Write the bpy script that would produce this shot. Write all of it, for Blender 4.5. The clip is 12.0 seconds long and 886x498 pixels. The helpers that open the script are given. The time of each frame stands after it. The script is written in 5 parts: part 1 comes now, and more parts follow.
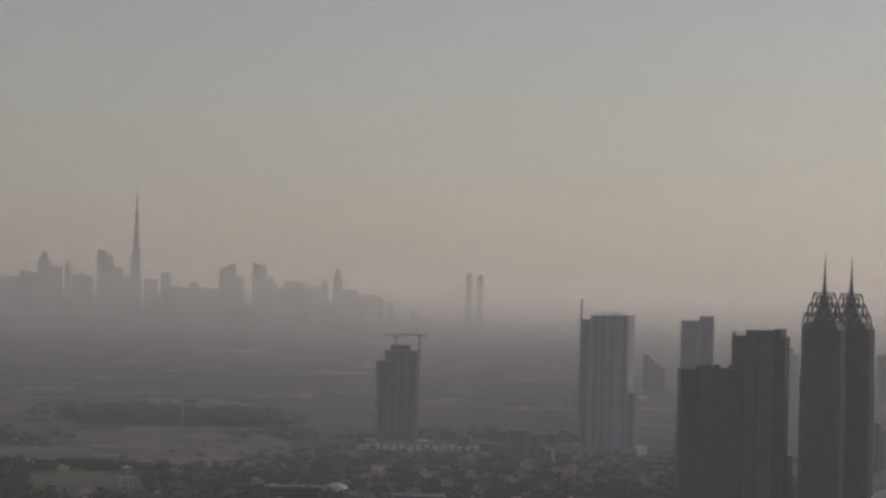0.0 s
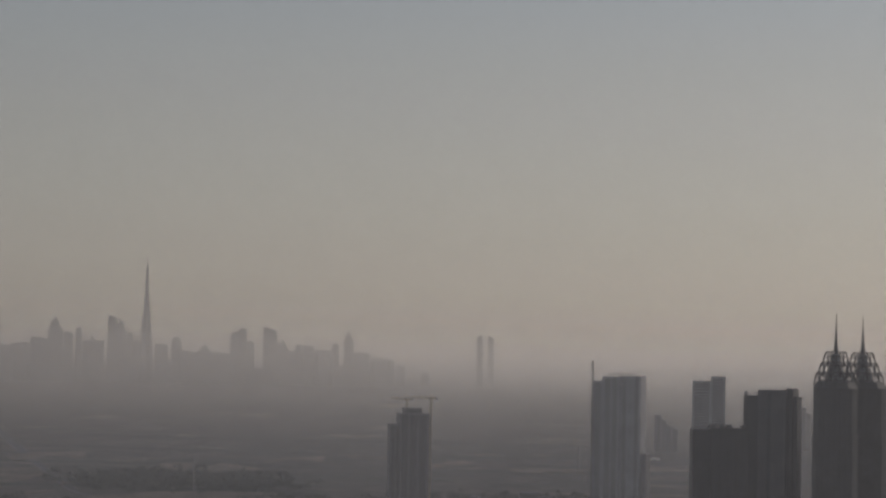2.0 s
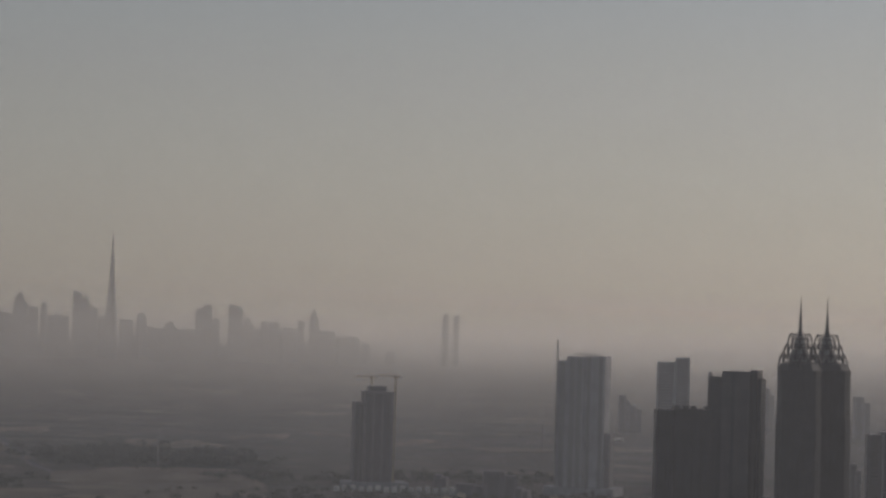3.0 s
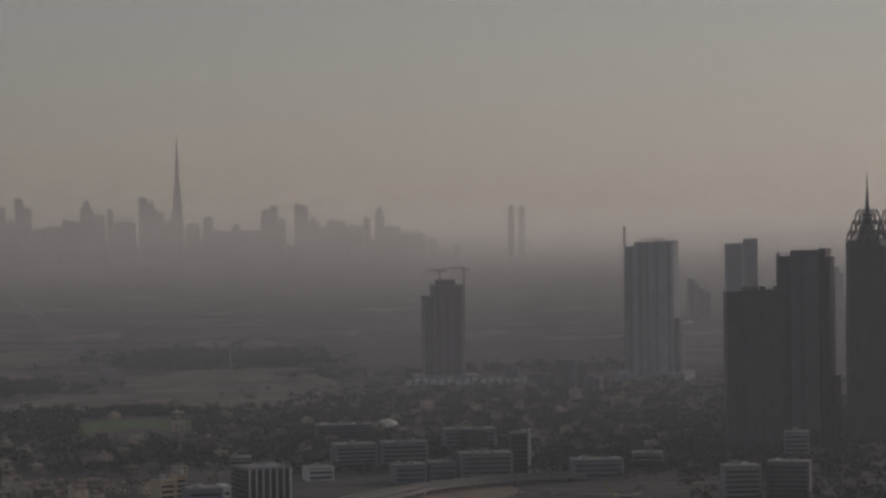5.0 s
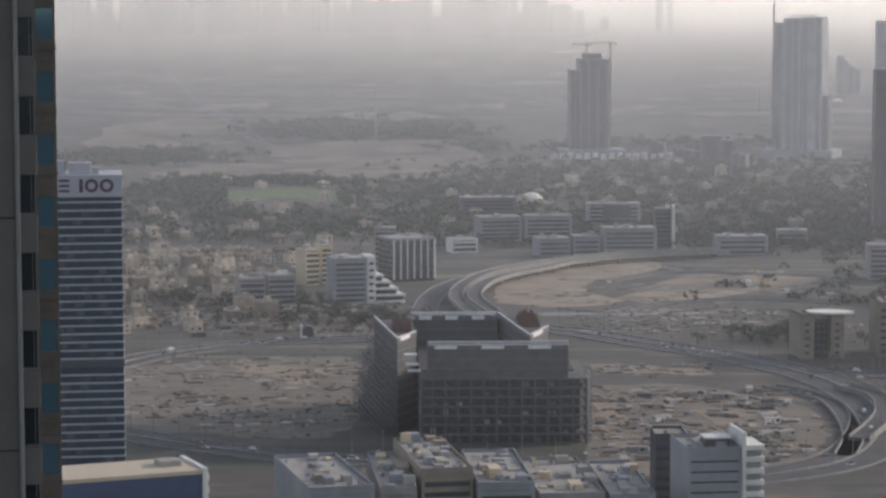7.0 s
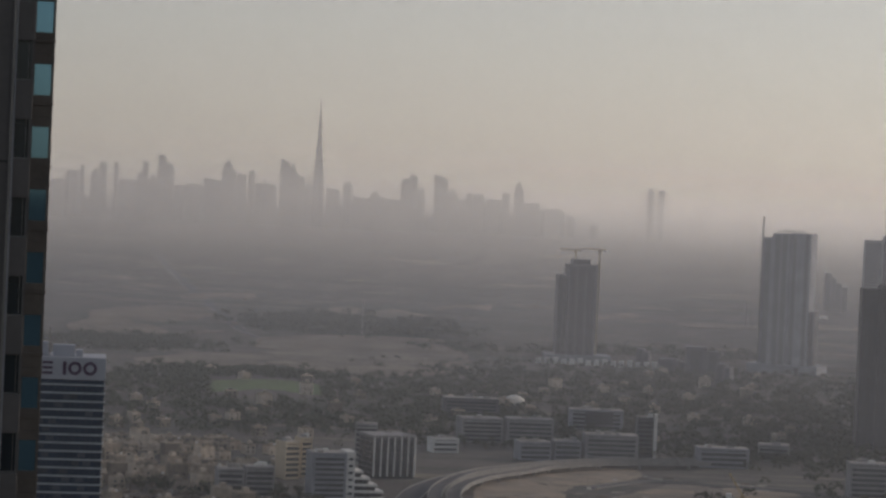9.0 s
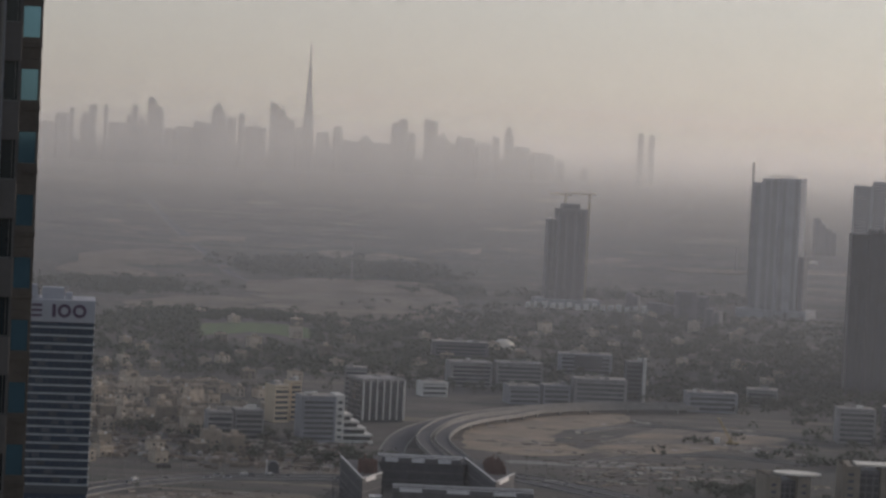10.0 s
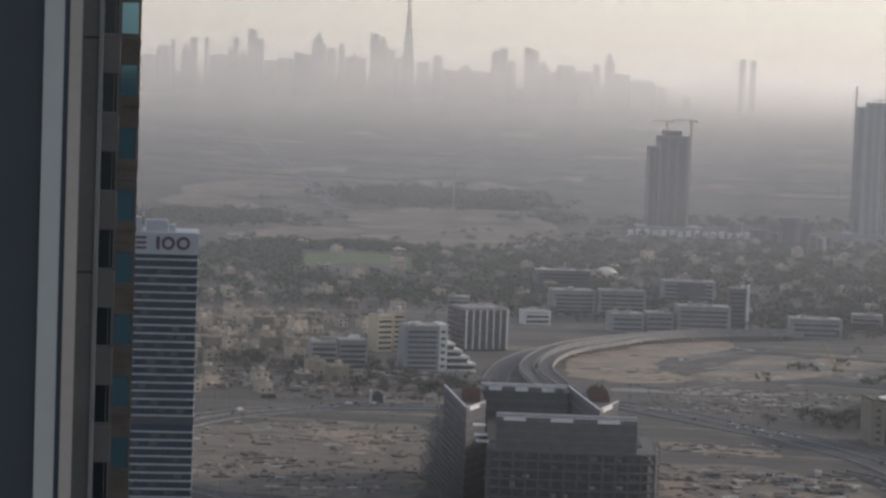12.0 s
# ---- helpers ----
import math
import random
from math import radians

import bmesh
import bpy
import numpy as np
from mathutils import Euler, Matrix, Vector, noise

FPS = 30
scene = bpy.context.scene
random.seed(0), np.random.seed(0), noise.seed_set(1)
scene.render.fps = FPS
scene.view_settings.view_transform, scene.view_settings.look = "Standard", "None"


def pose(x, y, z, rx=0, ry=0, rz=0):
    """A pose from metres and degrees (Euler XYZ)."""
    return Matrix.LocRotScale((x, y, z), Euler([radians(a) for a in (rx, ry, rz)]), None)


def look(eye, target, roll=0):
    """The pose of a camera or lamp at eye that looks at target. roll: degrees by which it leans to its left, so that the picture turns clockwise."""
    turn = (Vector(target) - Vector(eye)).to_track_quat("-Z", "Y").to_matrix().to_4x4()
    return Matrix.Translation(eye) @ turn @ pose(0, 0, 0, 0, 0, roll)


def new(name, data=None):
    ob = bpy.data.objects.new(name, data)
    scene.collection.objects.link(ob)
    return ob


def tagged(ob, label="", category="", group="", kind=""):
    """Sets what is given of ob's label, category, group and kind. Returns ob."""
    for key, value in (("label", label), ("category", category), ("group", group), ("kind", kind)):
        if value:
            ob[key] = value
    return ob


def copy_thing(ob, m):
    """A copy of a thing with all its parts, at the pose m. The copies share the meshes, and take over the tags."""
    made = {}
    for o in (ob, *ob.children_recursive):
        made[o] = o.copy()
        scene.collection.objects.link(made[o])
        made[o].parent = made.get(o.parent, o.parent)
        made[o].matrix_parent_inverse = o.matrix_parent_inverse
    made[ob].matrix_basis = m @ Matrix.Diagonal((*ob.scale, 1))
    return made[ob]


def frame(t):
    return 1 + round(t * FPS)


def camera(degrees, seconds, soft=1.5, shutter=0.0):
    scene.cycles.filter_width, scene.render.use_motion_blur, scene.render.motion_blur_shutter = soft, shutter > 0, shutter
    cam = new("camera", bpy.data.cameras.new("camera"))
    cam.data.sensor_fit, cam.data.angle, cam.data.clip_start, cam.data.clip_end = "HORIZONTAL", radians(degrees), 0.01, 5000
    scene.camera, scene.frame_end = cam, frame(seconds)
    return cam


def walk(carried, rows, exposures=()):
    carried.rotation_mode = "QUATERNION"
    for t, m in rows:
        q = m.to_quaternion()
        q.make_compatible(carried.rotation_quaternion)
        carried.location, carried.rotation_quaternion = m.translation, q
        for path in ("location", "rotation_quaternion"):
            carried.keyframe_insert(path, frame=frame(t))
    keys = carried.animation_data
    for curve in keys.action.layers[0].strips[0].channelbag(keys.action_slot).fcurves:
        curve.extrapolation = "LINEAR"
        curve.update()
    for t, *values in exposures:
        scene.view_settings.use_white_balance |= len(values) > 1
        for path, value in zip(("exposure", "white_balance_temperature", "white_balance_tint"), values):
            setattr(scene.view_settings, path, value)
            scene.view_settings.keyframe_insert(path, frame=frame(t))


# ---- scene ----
# Hazy desert city seen from a high-rise through a long lens. Plan in polar form round the eye:
# azimuth in degrees (0 = towards the tower with two cranes, + to the right), distance and height in metres.
EYE = Vector((0, 0, 200))


def at(az, d, z=0.0):
    a = radians(az)
    return Vector((d * math.sin(a), d * math.cos(a), z))


# ---- camera and walk ----
cam = camera(19.766, 12.0, soft=2.7)


def turn(t, az, tilt, roll):
    a, e = radians(az), radians(tilt)
    eye = EYE + Vector((-0.99, 0.12, 0)) * (0.06 if t > 9 else 0.0)  # a slight sway to the left in the third stretch
    way = Vector((math.sin(a) * math.cos(e), math.cos(a) * math.cos(e), math.sin(e)))
    return look(eye, eye + way * 100, roll)


ROWS = [
    (0.0, 0.444, 1.181, 1.507), (0.5, 0.202, 0.876, 1.336), (1.0, 0.412, 2.617, 1.051), (1.5, 0.259, 2.566, 1.105),
    (2.0, 0.183, 2.583, 1.009), (2.5, 0.575, 2.844, 1.476), (3.0, 0.955, 2.118, 1.551), (3.2, 0.613, 2.536, 1.324),
    (4.8, 0.257, 2.404, -0.216), (5.0, -0.485, -0.320, -0.802), (5.1, -0.830, -0.954, -0.867), (5.2, 0.249, -1.501, -1.474),
    (5.3, 1.803, -2.056, -1.672), (5.4, 2.485, -3.165, -1.671), (5.5, 3.409, -4.220, -0.964), (6.0, 0.978, -4.416, -1.193),
    (6.5, -2.196, -4.916, -0.624), (7.0, -3.795, -5.401, -0.100), (7.1, -3.648, -5.282, 0.442), (7.3, -3.862, -4.461, 1.211),
    (7.5, -6.208, -3.003, 2.087), (7.7, -7.191, -1.143, 2.817), (9.3, -3.189, -0.907, 2.514), (9.5, -3.723, -1.007, 2.749),
    (10.0, -3.269, -2.165, 2.753), (10.5, -3.919, -2.946, 2.421), (11.0, -4.062, -3.548, 2.222), (11.5, -4.328, -3.607, 2.360),
    (12.0, -5.497, -3.858, 2.047),
]
# seconds, stops, kelvin, tint
EXPOSURES = [(0.0, -1.12, 6650, 15), (1.0, -1.22, 6650, 15), (3.2, -1.32, 6650, 15), (5.0, -1.5, 6700, 16), (5.5, -1.05, 6600, 15), (5.65, -0.5, 6500, 14), (6.0, -0.1, 6450, 13), (6.5, 0.2, 6400, 12),
             (7.1, 0.34, 6400, 13), (7.7, 0.32, 6400, 13), (9.3, -0.8, 6600, 15), (10.0, -0.6, 6550, 15), (10.5, -0.48, 6500, 14), (12.0, 0.0, 6430, 13)]
walk(cam, [(t, turn(t, a, e, r)) for t, a, e, r in ROWS], EXPOSURES)

# ---- world, sun, exposure ----
SUN_AZ, SUN_EL = 62.0, 19.0
SUN_WAY = at(SUN_AZ, 1, math.tan(radians(SUN_EL))).normalized()
world = bpy.data.worlds.new("hazy_sky")
scene.world = world
world.use_nodes = True
wn, wl = world.node_tree.nodes, world.node_tree.links
sky = wn.new("ShaderNodeTexSky")
sky.sky_type, sky.sun_disc = "NISHITA", False
sky.sun_elevation, sky.sun_rotation = radians(SUN_EL), radians(SUN_AZ)
sky.air_density, sky.dust_density, sky.ozone_density = 1.0, 1.0, 1.0
grey = wn.new("ShaderNodeHueSaturation")
grey.inputs["Saturation"].default_value = 0.58
wl.new(sky.outputs[0], grey.inputs["Color"])
wl.new(grey.outputs[0], wn["Background"].inputs["Color"])
wn["Background"].inputs["Strength"].default_value = 0.15
sun = new("sun", bpy.data.lights.new("sun", "SUN"))
sun.data.energy, sun.data.angle, sun.data.color = 2.0, radians(1.5), (1.0, 0.89, 0.75)
sun.matrix_world = look(at(SUN_AZ, 1000, 1000 * math.tan(radians(SUN_EL))), (0, 0, 0))
scene.cycles.transparent_max_bounces = 64

# ---- materials ----


def mat(name, base, rough=0.8, second=None, size=6.0, fine=0.6, bump=0.0, metal=0.0, spread=0.25, random_by=0.0):
    """A weathered surface: base colour drifting to a second one in stains of `size` metres and grain of `fine` metres."""
    m = bpy.data.materials.new(name)
    m.use_nodes = True
    n, k = m.node_tree.nodes, m.node_tree.links
    b = n["Principled BSDF"]
    second = second or tuple(c * (1 - spread) for c in base)
    pos = n.new("ShaderNodeNewGeometry").outputs["Position"]
    big, small = n.new("ShaderNodeTexNoise"), n.new("ShaderNodeTexNoise")
    big.inputs["Scale"].default_value, small.inputs["Scale"].default_value = 1 / size, 1 / fine
    big.inputs["Detail"].default_value = small.inputs["Detail"].default_value = 4
    k.new(pos, big.inputs["Vector"]), k.new(pos, small.inputs["Vector"])
    mean = n.new("ShaderNodeMath")
    mean.operation = "MULTIPLY_ADD"
    k.new(small.outputs[0], mean.inputs[0])
    mean.inputs[1].default_value = 0.45
    k.new(big.outputs[0], mean.inputs[2])
    ramp = n.new("ShaderNodeMapRange")
    ramp.inputs[1].default_value, ramp.inputs[2].default_value = 0.5, 0.95
    k.new(mean.outputs[0], ramp.inputs[0])
    mix = n.new("ShaderNodeMix")
    mix.data_type = "RGBA"
    mix.inputs[6].default_value, mix.inputs[7].default_value = (*base, 1), (*second, 1)
    k.new(ramp.outputs[0], mix.inputs[0])
    colour = mix.outputs[2]
    if random_by:
        info, vary = n.new("ShaderNodeObjectInfo"), n.new("ShaderNodeMapRange")
        vary.inputs[3].default_value, vary.inputs[4].default_value = 1 - random_by, 1 + random_by * 0.6
        k.new(info.outputs["Random"], vary.inputs[0])
        hsv = n.new("ShaderNodeHueSaturation")
        k.new(vary.outputs[0], hsv.inputs["Value"]), k.new(colour, hsv.inputs["Color"])
        colour = hsv.outputs[0]
    k.new(colour, b.inputs["Base Color"])
    b.inputs["Roughness"].default_value, b.inputs["Metallic"].default_value = rough, metal
    if bump:
        bm_node = n.new("ShaderNodeBump")
        bm_node.inputs["Strength"].default_value, bm_node.inputs["Distance"].default_value = bump, fine * 0.3
        k.new(small.outputs[0], bm_node.inputs["Height"]), k.new(bm_node.outputs[0], b.inputs["Normal"])
    return m


def haze_material(name, tone):
    """Suspended dust: mostly clear, the rest scatters light forwards and back; its thickness is stored in the mesh."""
    m = bpy.data.materials.new(name)
    m.use_nodes = True
    n, k = m.node_tree.nodes, m.node_tree.links
    n.remove(n["Principled BSDF"])
    clear, front, back = n.new("ShaderNodeBsdfTransparent"), n.new("ShaderNodeBsdfDiffuse"), n.new("ShaderNodeBsdfTranslucent")
    front.inputs["Color"].default_value = back.inputs["Color"].default_value = (*tone, 1)
    # grains have no facing side: they pass the sun's light on wherever their veil hangs
    sunward = n.new("ShaderNodeCombineXYZ")
    for socket, v in zip(sunward.inputs, -SUN_WAY):
        socket.default_value = v
    k.new(sunward.outputs[0], back.inputs["Normal"])
    half, thick = n.new("ShaderNodeMixShader"), n.new("ShaderNodeMixShader")
    k.new(front.outputs[0], half.inputs[1]), k.new(back.outputs[0], half.inputs[2])
    half.inputs[0].default_value = 0.8
    dens = n.new("ShaderNodeAttribute")
    dens.attribute_name = "dust_amount"
    k.new(dens.outputs["Fac"], thick.inputs[0]), k.new(clear.outputs[0], thick.inputs[1]), k.new(half.outputs[0], thick.inputs[2])
    k.new(thick.outputs[0], n["Material Output"].inputs["Surface"])
    return m


def glass_material(name, base, rough=0.12, random_by=0.0):
    m = mat(name, base, rough, size=9, fine=2.0, spread=0.3, random_by=random_by)
    m.node_tree.nodes["Principled BSDF"].inputs["Specular IOR Level"].default_value = 0.6
    return m


M_CONC = mat("grey_concrete", (0.30, 0.29, 0.28), 0.85, (0.20, 0.19, 0.19), 7, 0.5, 0.2)
M_RAW = mat("raw_concrete", (0.14, 0.136, 0.138), 0.9, (0.09, 0.088, 0.09), 5, 0.6, 0.2)
# dark tone standing for shade inside openings; also backs the wall joints
M_SHADEJOINT = mat("dark_interior", (0.05, 0.05, 0.052), 0.9, size=5)
M_TOWER = mat("tower_cladding", (0.12, 0.12, 0.13), 0.55, (0.085, 0.085, 0.094), 20, 3)
M_TOWERDK = mat("dark_granite_cladding", (0.07, 0.069, 0.076), 0.5, (0.048, 0.048, 0.054), 20, 3)
M_TGLASS = glass_material("tower_glass", (0.06, 0.063, 0.074), 0.35)
M_PALE = mat("pale_cladding", (0.27, 0.275, 0.295), 0.6, (0.19, 0.195, 0.21), 16, 3)
M_WHITE = mat("white_render", (0.72, 0.70, 0.66), 0.8, (0.55, 0.53, 0.49), 6, 0.8, 0.1)
M_CREAM = mat("cream_render", (0.58, 0.47, 0.33), 0.85, (0.46, 0.37, 0.26), 6, 0.8, 0.1)
M_GOLD = mat("tan_stone", (0.29, 0.24, 0.185), 0.8, (0.20, 0.168, 0.13), 8, 1.2, 0.1)
M_HOUSE = mat("house_plaster", (0.50, 0.415, 0.32), 0.85, (0.30, 0.25, 0.20), 4, 0.9, 0.1, random_by=0.6)
M_ROOF = mat("dusty_roof", (0.38, 0.35, 0.31), 0.9, (0.26, 0.24, 0.22), 4, 0.6, 0.2)
M_WIN = glass_material("window_glass", (0.06, 0.066, 0.072), 0.25)
M_BLUEWIN = mat("blue_mirror_glass", (0.17, 0.325, 0.43), 0.05, size=9, fine=2.0, metal=0.9, spread=0.12)
M_STEEL = mat("painted_steel", (0.22, 0.21, 0.20), 0.5, size=3, metal=0.3)
M_YELLOW = mat("crane_paint", (0.35, 0.25, 0.10), 0.5, size=3)
M_LIGHTMETAL = mat("bright_metal_sheet", (0.74, 0.68, 0.58), 0.45, size=3, fine=0.5, spread=0.12)
M_BRICK = mat("rust_brown_rebar", (0.17, 0.09, 0.07), 0.9, (0.10, 0.055, 0.045), 3, 0.3)
M_ASPHALT = mat("worn_asphalt", (0.085, 0.083, 0.085), 0.85, (0.055, 0.054, 0.056), 14, 0.8)
M_KERB = mat("kerb_concrete", (0.25, 0.24, 0.225), 0.85, (0.17, 0.163, 0.155), 5, 0.4)
M_SAND = mat("bare_sand", (0.30, 0.235, 0.17), 0.95, (0.18, 0.145, 0.112), 26, 2.5, 0.2)
M_DIRT = mat("trodden_dirt", (0.20, 0.165, 0.13), 0.95, (0.11, 0.095, 0.08), 16, 1.6, 0.2)
M_PLAIN = mat("stony_desert_soil", (0.20, 0.162, 0.12), 0.95, (0.085, 0.075, 0.06), 70, 9, 0.2)
M_LEAF = mat("dusty_foliage", (0.07, 0.08, 0.052), 0.85, (0.04, 0.047, 0.032), 3, 0.5, random_by=0.3)
M_LAWN = mat("watered_lawn", (0.10, 0.15, 0.05), 0.9, (0.06, 0.09, 0.035), 20, 2)
M_BARK = mat("bark", (0.12, 0.09, 0.07), 0.9, size=1)
M_TYRE = mat("tyre_rubber", (0.02, 0.02, 0.02), 0.8, size=1)
M_CAR = mat("car_paint", (0.36, 0.36, 0.37), 0.3, size=2, fine=0.5, spread=0.1, random_by=0.7)
M_PURPLE = mat("sign_purple", (0.075, 0.035, 0.075), 0.5, size=2)
M_PANEL = mat("sign_panel", (0.40, 0.40, 0.43), 0.6, size=6, spread=0.12)
M_HAZE = haze_material("cool_dust_haze", (0.80, 0.845, 0.93))
M_DUST = haze_material("warm_dust_haze", (0.93, 0.905, 0.86))

# ---- mesh helpers ----


def part(name, bm, material, parent=None, label="", local=None):
    me = bpy.data.meshes.new(name)
    bm.to_mesh(me)
    bm.free()
    me.materials.append(material)
    ob = new(name, me)
    if parent:
        ob.parent = parent
    if local is not None:
        ob.matrix_local = local
    return tagged(ob, label)


def again(ob, local, name=""):
    """One more of a part: an object of its own on the same mesh and parent."""
    o = new(name or ob.name.split(".")[0], ob.data)
    o.parent = ob.parent
    o.matrix_local = local
    return o


def add_box(bm, x0, x1, y0, y1, z0, z1, bevel=0.0):
    v = [bm.verts.new(p) for p in ((x0, y0, z0), (x1, y0, z0), (x1, y1, z0), (x0, y1, z0), (x0, y0, z1), (x1, y0, z1), (x1, y1, z1), (x0, y1, z1))]
    f = [bm.faces.new([v[i] for i in q]) for q in ((3, 2, 1, 0), (4, 5, 6, 7), (0, 1, 5, 4), (1, 2, 6, 5), (2, 3, 7, 6), (3, 0, 4, 7))]
    if bevel:
        bmesh.ops.bevel(bm, geom=list({e for q in f for e in q.edges}), offset=bevel, segments=1, affect="EDGES")
    return bm


def box(*a):
    return add_box(bmesh.new(), *a)


def add_tube(bm, p, q, r0, r1=None, sides=6):
    p, q = Vector(p), Vector(q)
    r1 = r0 if r1 is None else r1
    turn_to = (q - p).to_track_quat("Z", "Y")
    rings = []
    for c, r in ((p, r0), (q, r1)):
        rings.append([bm.verts.new(c + turn_to @ Vector((r * math.cos(a), r * math.sin(a), 0))) for a in (2 * math.pi * i / sides for i in range(sides))])
    for i in range(sides):
        j = (i + 1) % sides
        bm.faces.new((rings[0][i], rings[0][j], rings[1][j], rings[1][i]))
    bm.faces.new(rings[0][::-1]), bm.faces.new(rings[1])
    return bm


def add_prism(bm, outline, z0, z1, top_scale=1.0):
    lo = [bm.verts.new((x, y, z0)) for x, y in outline]
    hi = [bm.verts.new((x * top_scale, y * top_scale, z1)) for x, y in outline]
    for i in range(len(lo)):
        j = (i + 1) % len(lo)
        bm.faces.new((lo[i], lo[j], hi[j], hi[i]))
    bm.faces.new(lo[::-1]), bm.faces.new(hi)
    return bm


def octagon(w, d, c):
    w, d = w / 2, d / 2
    return [(-w + c, -d), (w - c, -d), (w, -d + c), (w, d - c), (w - c, d), (-w + c, d), (-w, d - c), (-w, -d + c)]


def thing(name, az, d, z, label, category, group="", kind="", twist=0.0):
    """An Empty at a thing's base; its x runs to the right and its y away from the eye, turned by twist."""
    e = new(name)
    e.matrix_world = Matrix.Translation(at(az, d, z)) @ pose(0, 0, 0, 0, 0, -az + twist)
    return tagged(e, label, category, group, kind)

# ---- ground ----
RIM = 4950.0


def ground_z(r):
    """Flat near by; the far plain lifts like the inside of a wide dish up to the horizon."""
    if r <= 3500:
        return 0.0
    return min(198.5, 200 - r * 200 * (1 - (r - 3500) / 1450) / 3500)


def ground_material():
    m = mat("desert_ground", (0.11, 0.094, 0.08), 0.95, (0.062, 0.055, 0.05), 60, 5, 0.15)
    n, k = m.node_tree.nodes, m.node_tree.links
    b = n["Principled BSDF"]
    first = b.inputs["Base Color"].links[0].from_socket
    pos = n["Geometry"].outputs["Position"]

    def streaks(sx, sy, lo, hi, colour, before):
        squash, tex, ramp, mix = n.new("ShaderNodeMapping"), n.new("ShaderNodeTexNoise"), n.new("ShaderNodeMapRange"), n.new("ShaderNodeMix")
        squash.inputs["Scale"].default_value = (1 / sx, 1 / sy, 0)
        tex.inputs["Scale"].default_value, tex.inputs["Detail"].default_value = 1.0, 6
        tex.inputs["Roughness"].default_value = 0.62
        ramp.inputs[1].default_value, ramp.inputs[2].default_value = lo, hi
        mix.data_type = "RGBA"
        mix.inputs[7].default_value = (*colour, 1)
        k.new(pos, squash.inputs[0]), k.new(squash.outputs[0], tex.inputs["Vector"]), k.new(tex.outputs[0], ramp.inputs[0])
        k.new(ramp.outputs[0], mix.inputs[0]), k.new(before, mix.inputs[6])
        return mix.outputs[2]

    c = streaks(330, 120, 0.46, 0.60, (0.065, 0.064, 0.054), first)
    c = streaks(210, 60, 0.60, 0.70, (0.23, 0.185, 0.135), c)
    c = streaks(760, 46, 0.52, 0.62, (0.05, 0.052, 0.042), c)
    c = streaks(520, 30, 0.60, 0.68, (0.20, 0.165, 0.125), c)
    c = streaks(40, 24, 0.52, 0.66, (0.05, 0.053, 0.042), c)
    k.new(c, b.inputs["Base Color"])
    return m


def ground_sheet():
    bm = bmesh.new()
    radii = [60, 300, 600, 900, 1300, 1700, 2100, 2600, 3100] + [3500 + 1450 * i / 18 for i in range(19)]
    count = 120
    centre, last = bm.verts.new((0, 0, 0)), None
    for r in radii:
        ring = [bm.verts.new(at(360 * i / count, r, ground_z(r))) for i in range(count)]
        for i in range(count):
            j = (i + 1) % count
            bm.faces.new((centre, ring[j], ring[i]) if last is None else (last[i], last[j], ring[j], ring[i]))
        last = ring
    bmesh.ops.recalc_face_normals(bm, faces=bm.faces)
    if sum(f.normal.z for f in bm.faces) < 0:
        bmesh.ops.reverse_faces(bm, faces=bm.faces)
    g = part("ground", bm, ground_material())
    tagged(g, "dusty desert plain with scrub and sandy patches", "ground", kind="structure")


ground_sheet()


# ---- haze: veils of dust hanging over the plain, thicker towards the horizon ----
HAZE_REACH = 12000.0


def haze_depth(r):
    """How much dust lies before a spot of the ground at r: little near by, even over the far plain, which the dish beyond 3500 m draws together."""
    return 3500 / HAZE_REACH * (r / 3500) ** 1.6 if r <= 3500 else 200 / HAZE_REACH / math.sin(math.atan2(200 - ground_z(r), r))


def haze_place(depth):
    """The distance at which so much dust has been passed."""
    return 4950 - 1450 * math.tan(math.asin(200 / HAZE_REACH / depth)) * 3500 / 200


def haze_layer(r, after, amount, scale):
    """One veil; it thins to nothing at its foot and slowly with height."""
    base = ground_z(r)
    full = 200 - (200 - ground_z(after)) * r / after
    top = 700.0 if r < 3500 else 900.0
    bm = bmesh.new()
    key = bm.verts.layers.float.new("dust_amount")
    cols, grid = 48, []
    levels = sorted({base, *(base + (full - base) * f for f in (0.25, 0.5, 0.75, 1.0)), *(full + (top - full) * (i / 34) ** 1.6 for i in range(35))})
    for z in levels:
        e = math.degrees(math.atan2(z - 200, r))
        thin = math.exp(-(max(0.0, e) / scale) ** 1.3) * min(1.0, (top - z) / 220)
        foot = min(1.0, (z - base) / max(0.01, full - base))
        line = []
        for i in range(cols + 1):
            v = bm.verts.new(at(-30 + 60 * i / cols, r, z))
            v[key] = 1 - math.exp(-amount * foot * thin * (1 + 0.12 * noise.noise(Vector((i * 0.23, r * 0.01, z * 0.01)))))
            line.append(v)
        grid.append(line)
    for lo, hi in zip(grid, grid[1:]):
        for i in range(cols):
            bm.faces.new((lo[i], lo[i + 1], hi[i + 1], hi[i]))
    ob = part("haze", bm, M_HAZE if r < 3900 else M_DUST)
    tagged(ob, "thin veil of pale dust haze over the plain", "haze", "veils of haze", "stuff")


VEILS = [700, 1120, 1480, 1820, 2150, 2560, 2990, 3380] + [haze_place(x) for x in (0.33, 0.38, 0.44, 0.52, 0.61, 0.72, 0.85, 1.0, 1.17, 1.34, 1.52, 1.72, 1.95, 2.2, 2.45, 2.7)]
for r, before, after in zip(VEILS, [0.0] + VEILS, VEILS[1:] + [4935.0]):
    haze_layer(r, after, haze_depth(r) - haze_depth(before), 7.0 if haze_depth(r) < 1.05 else 0.5)


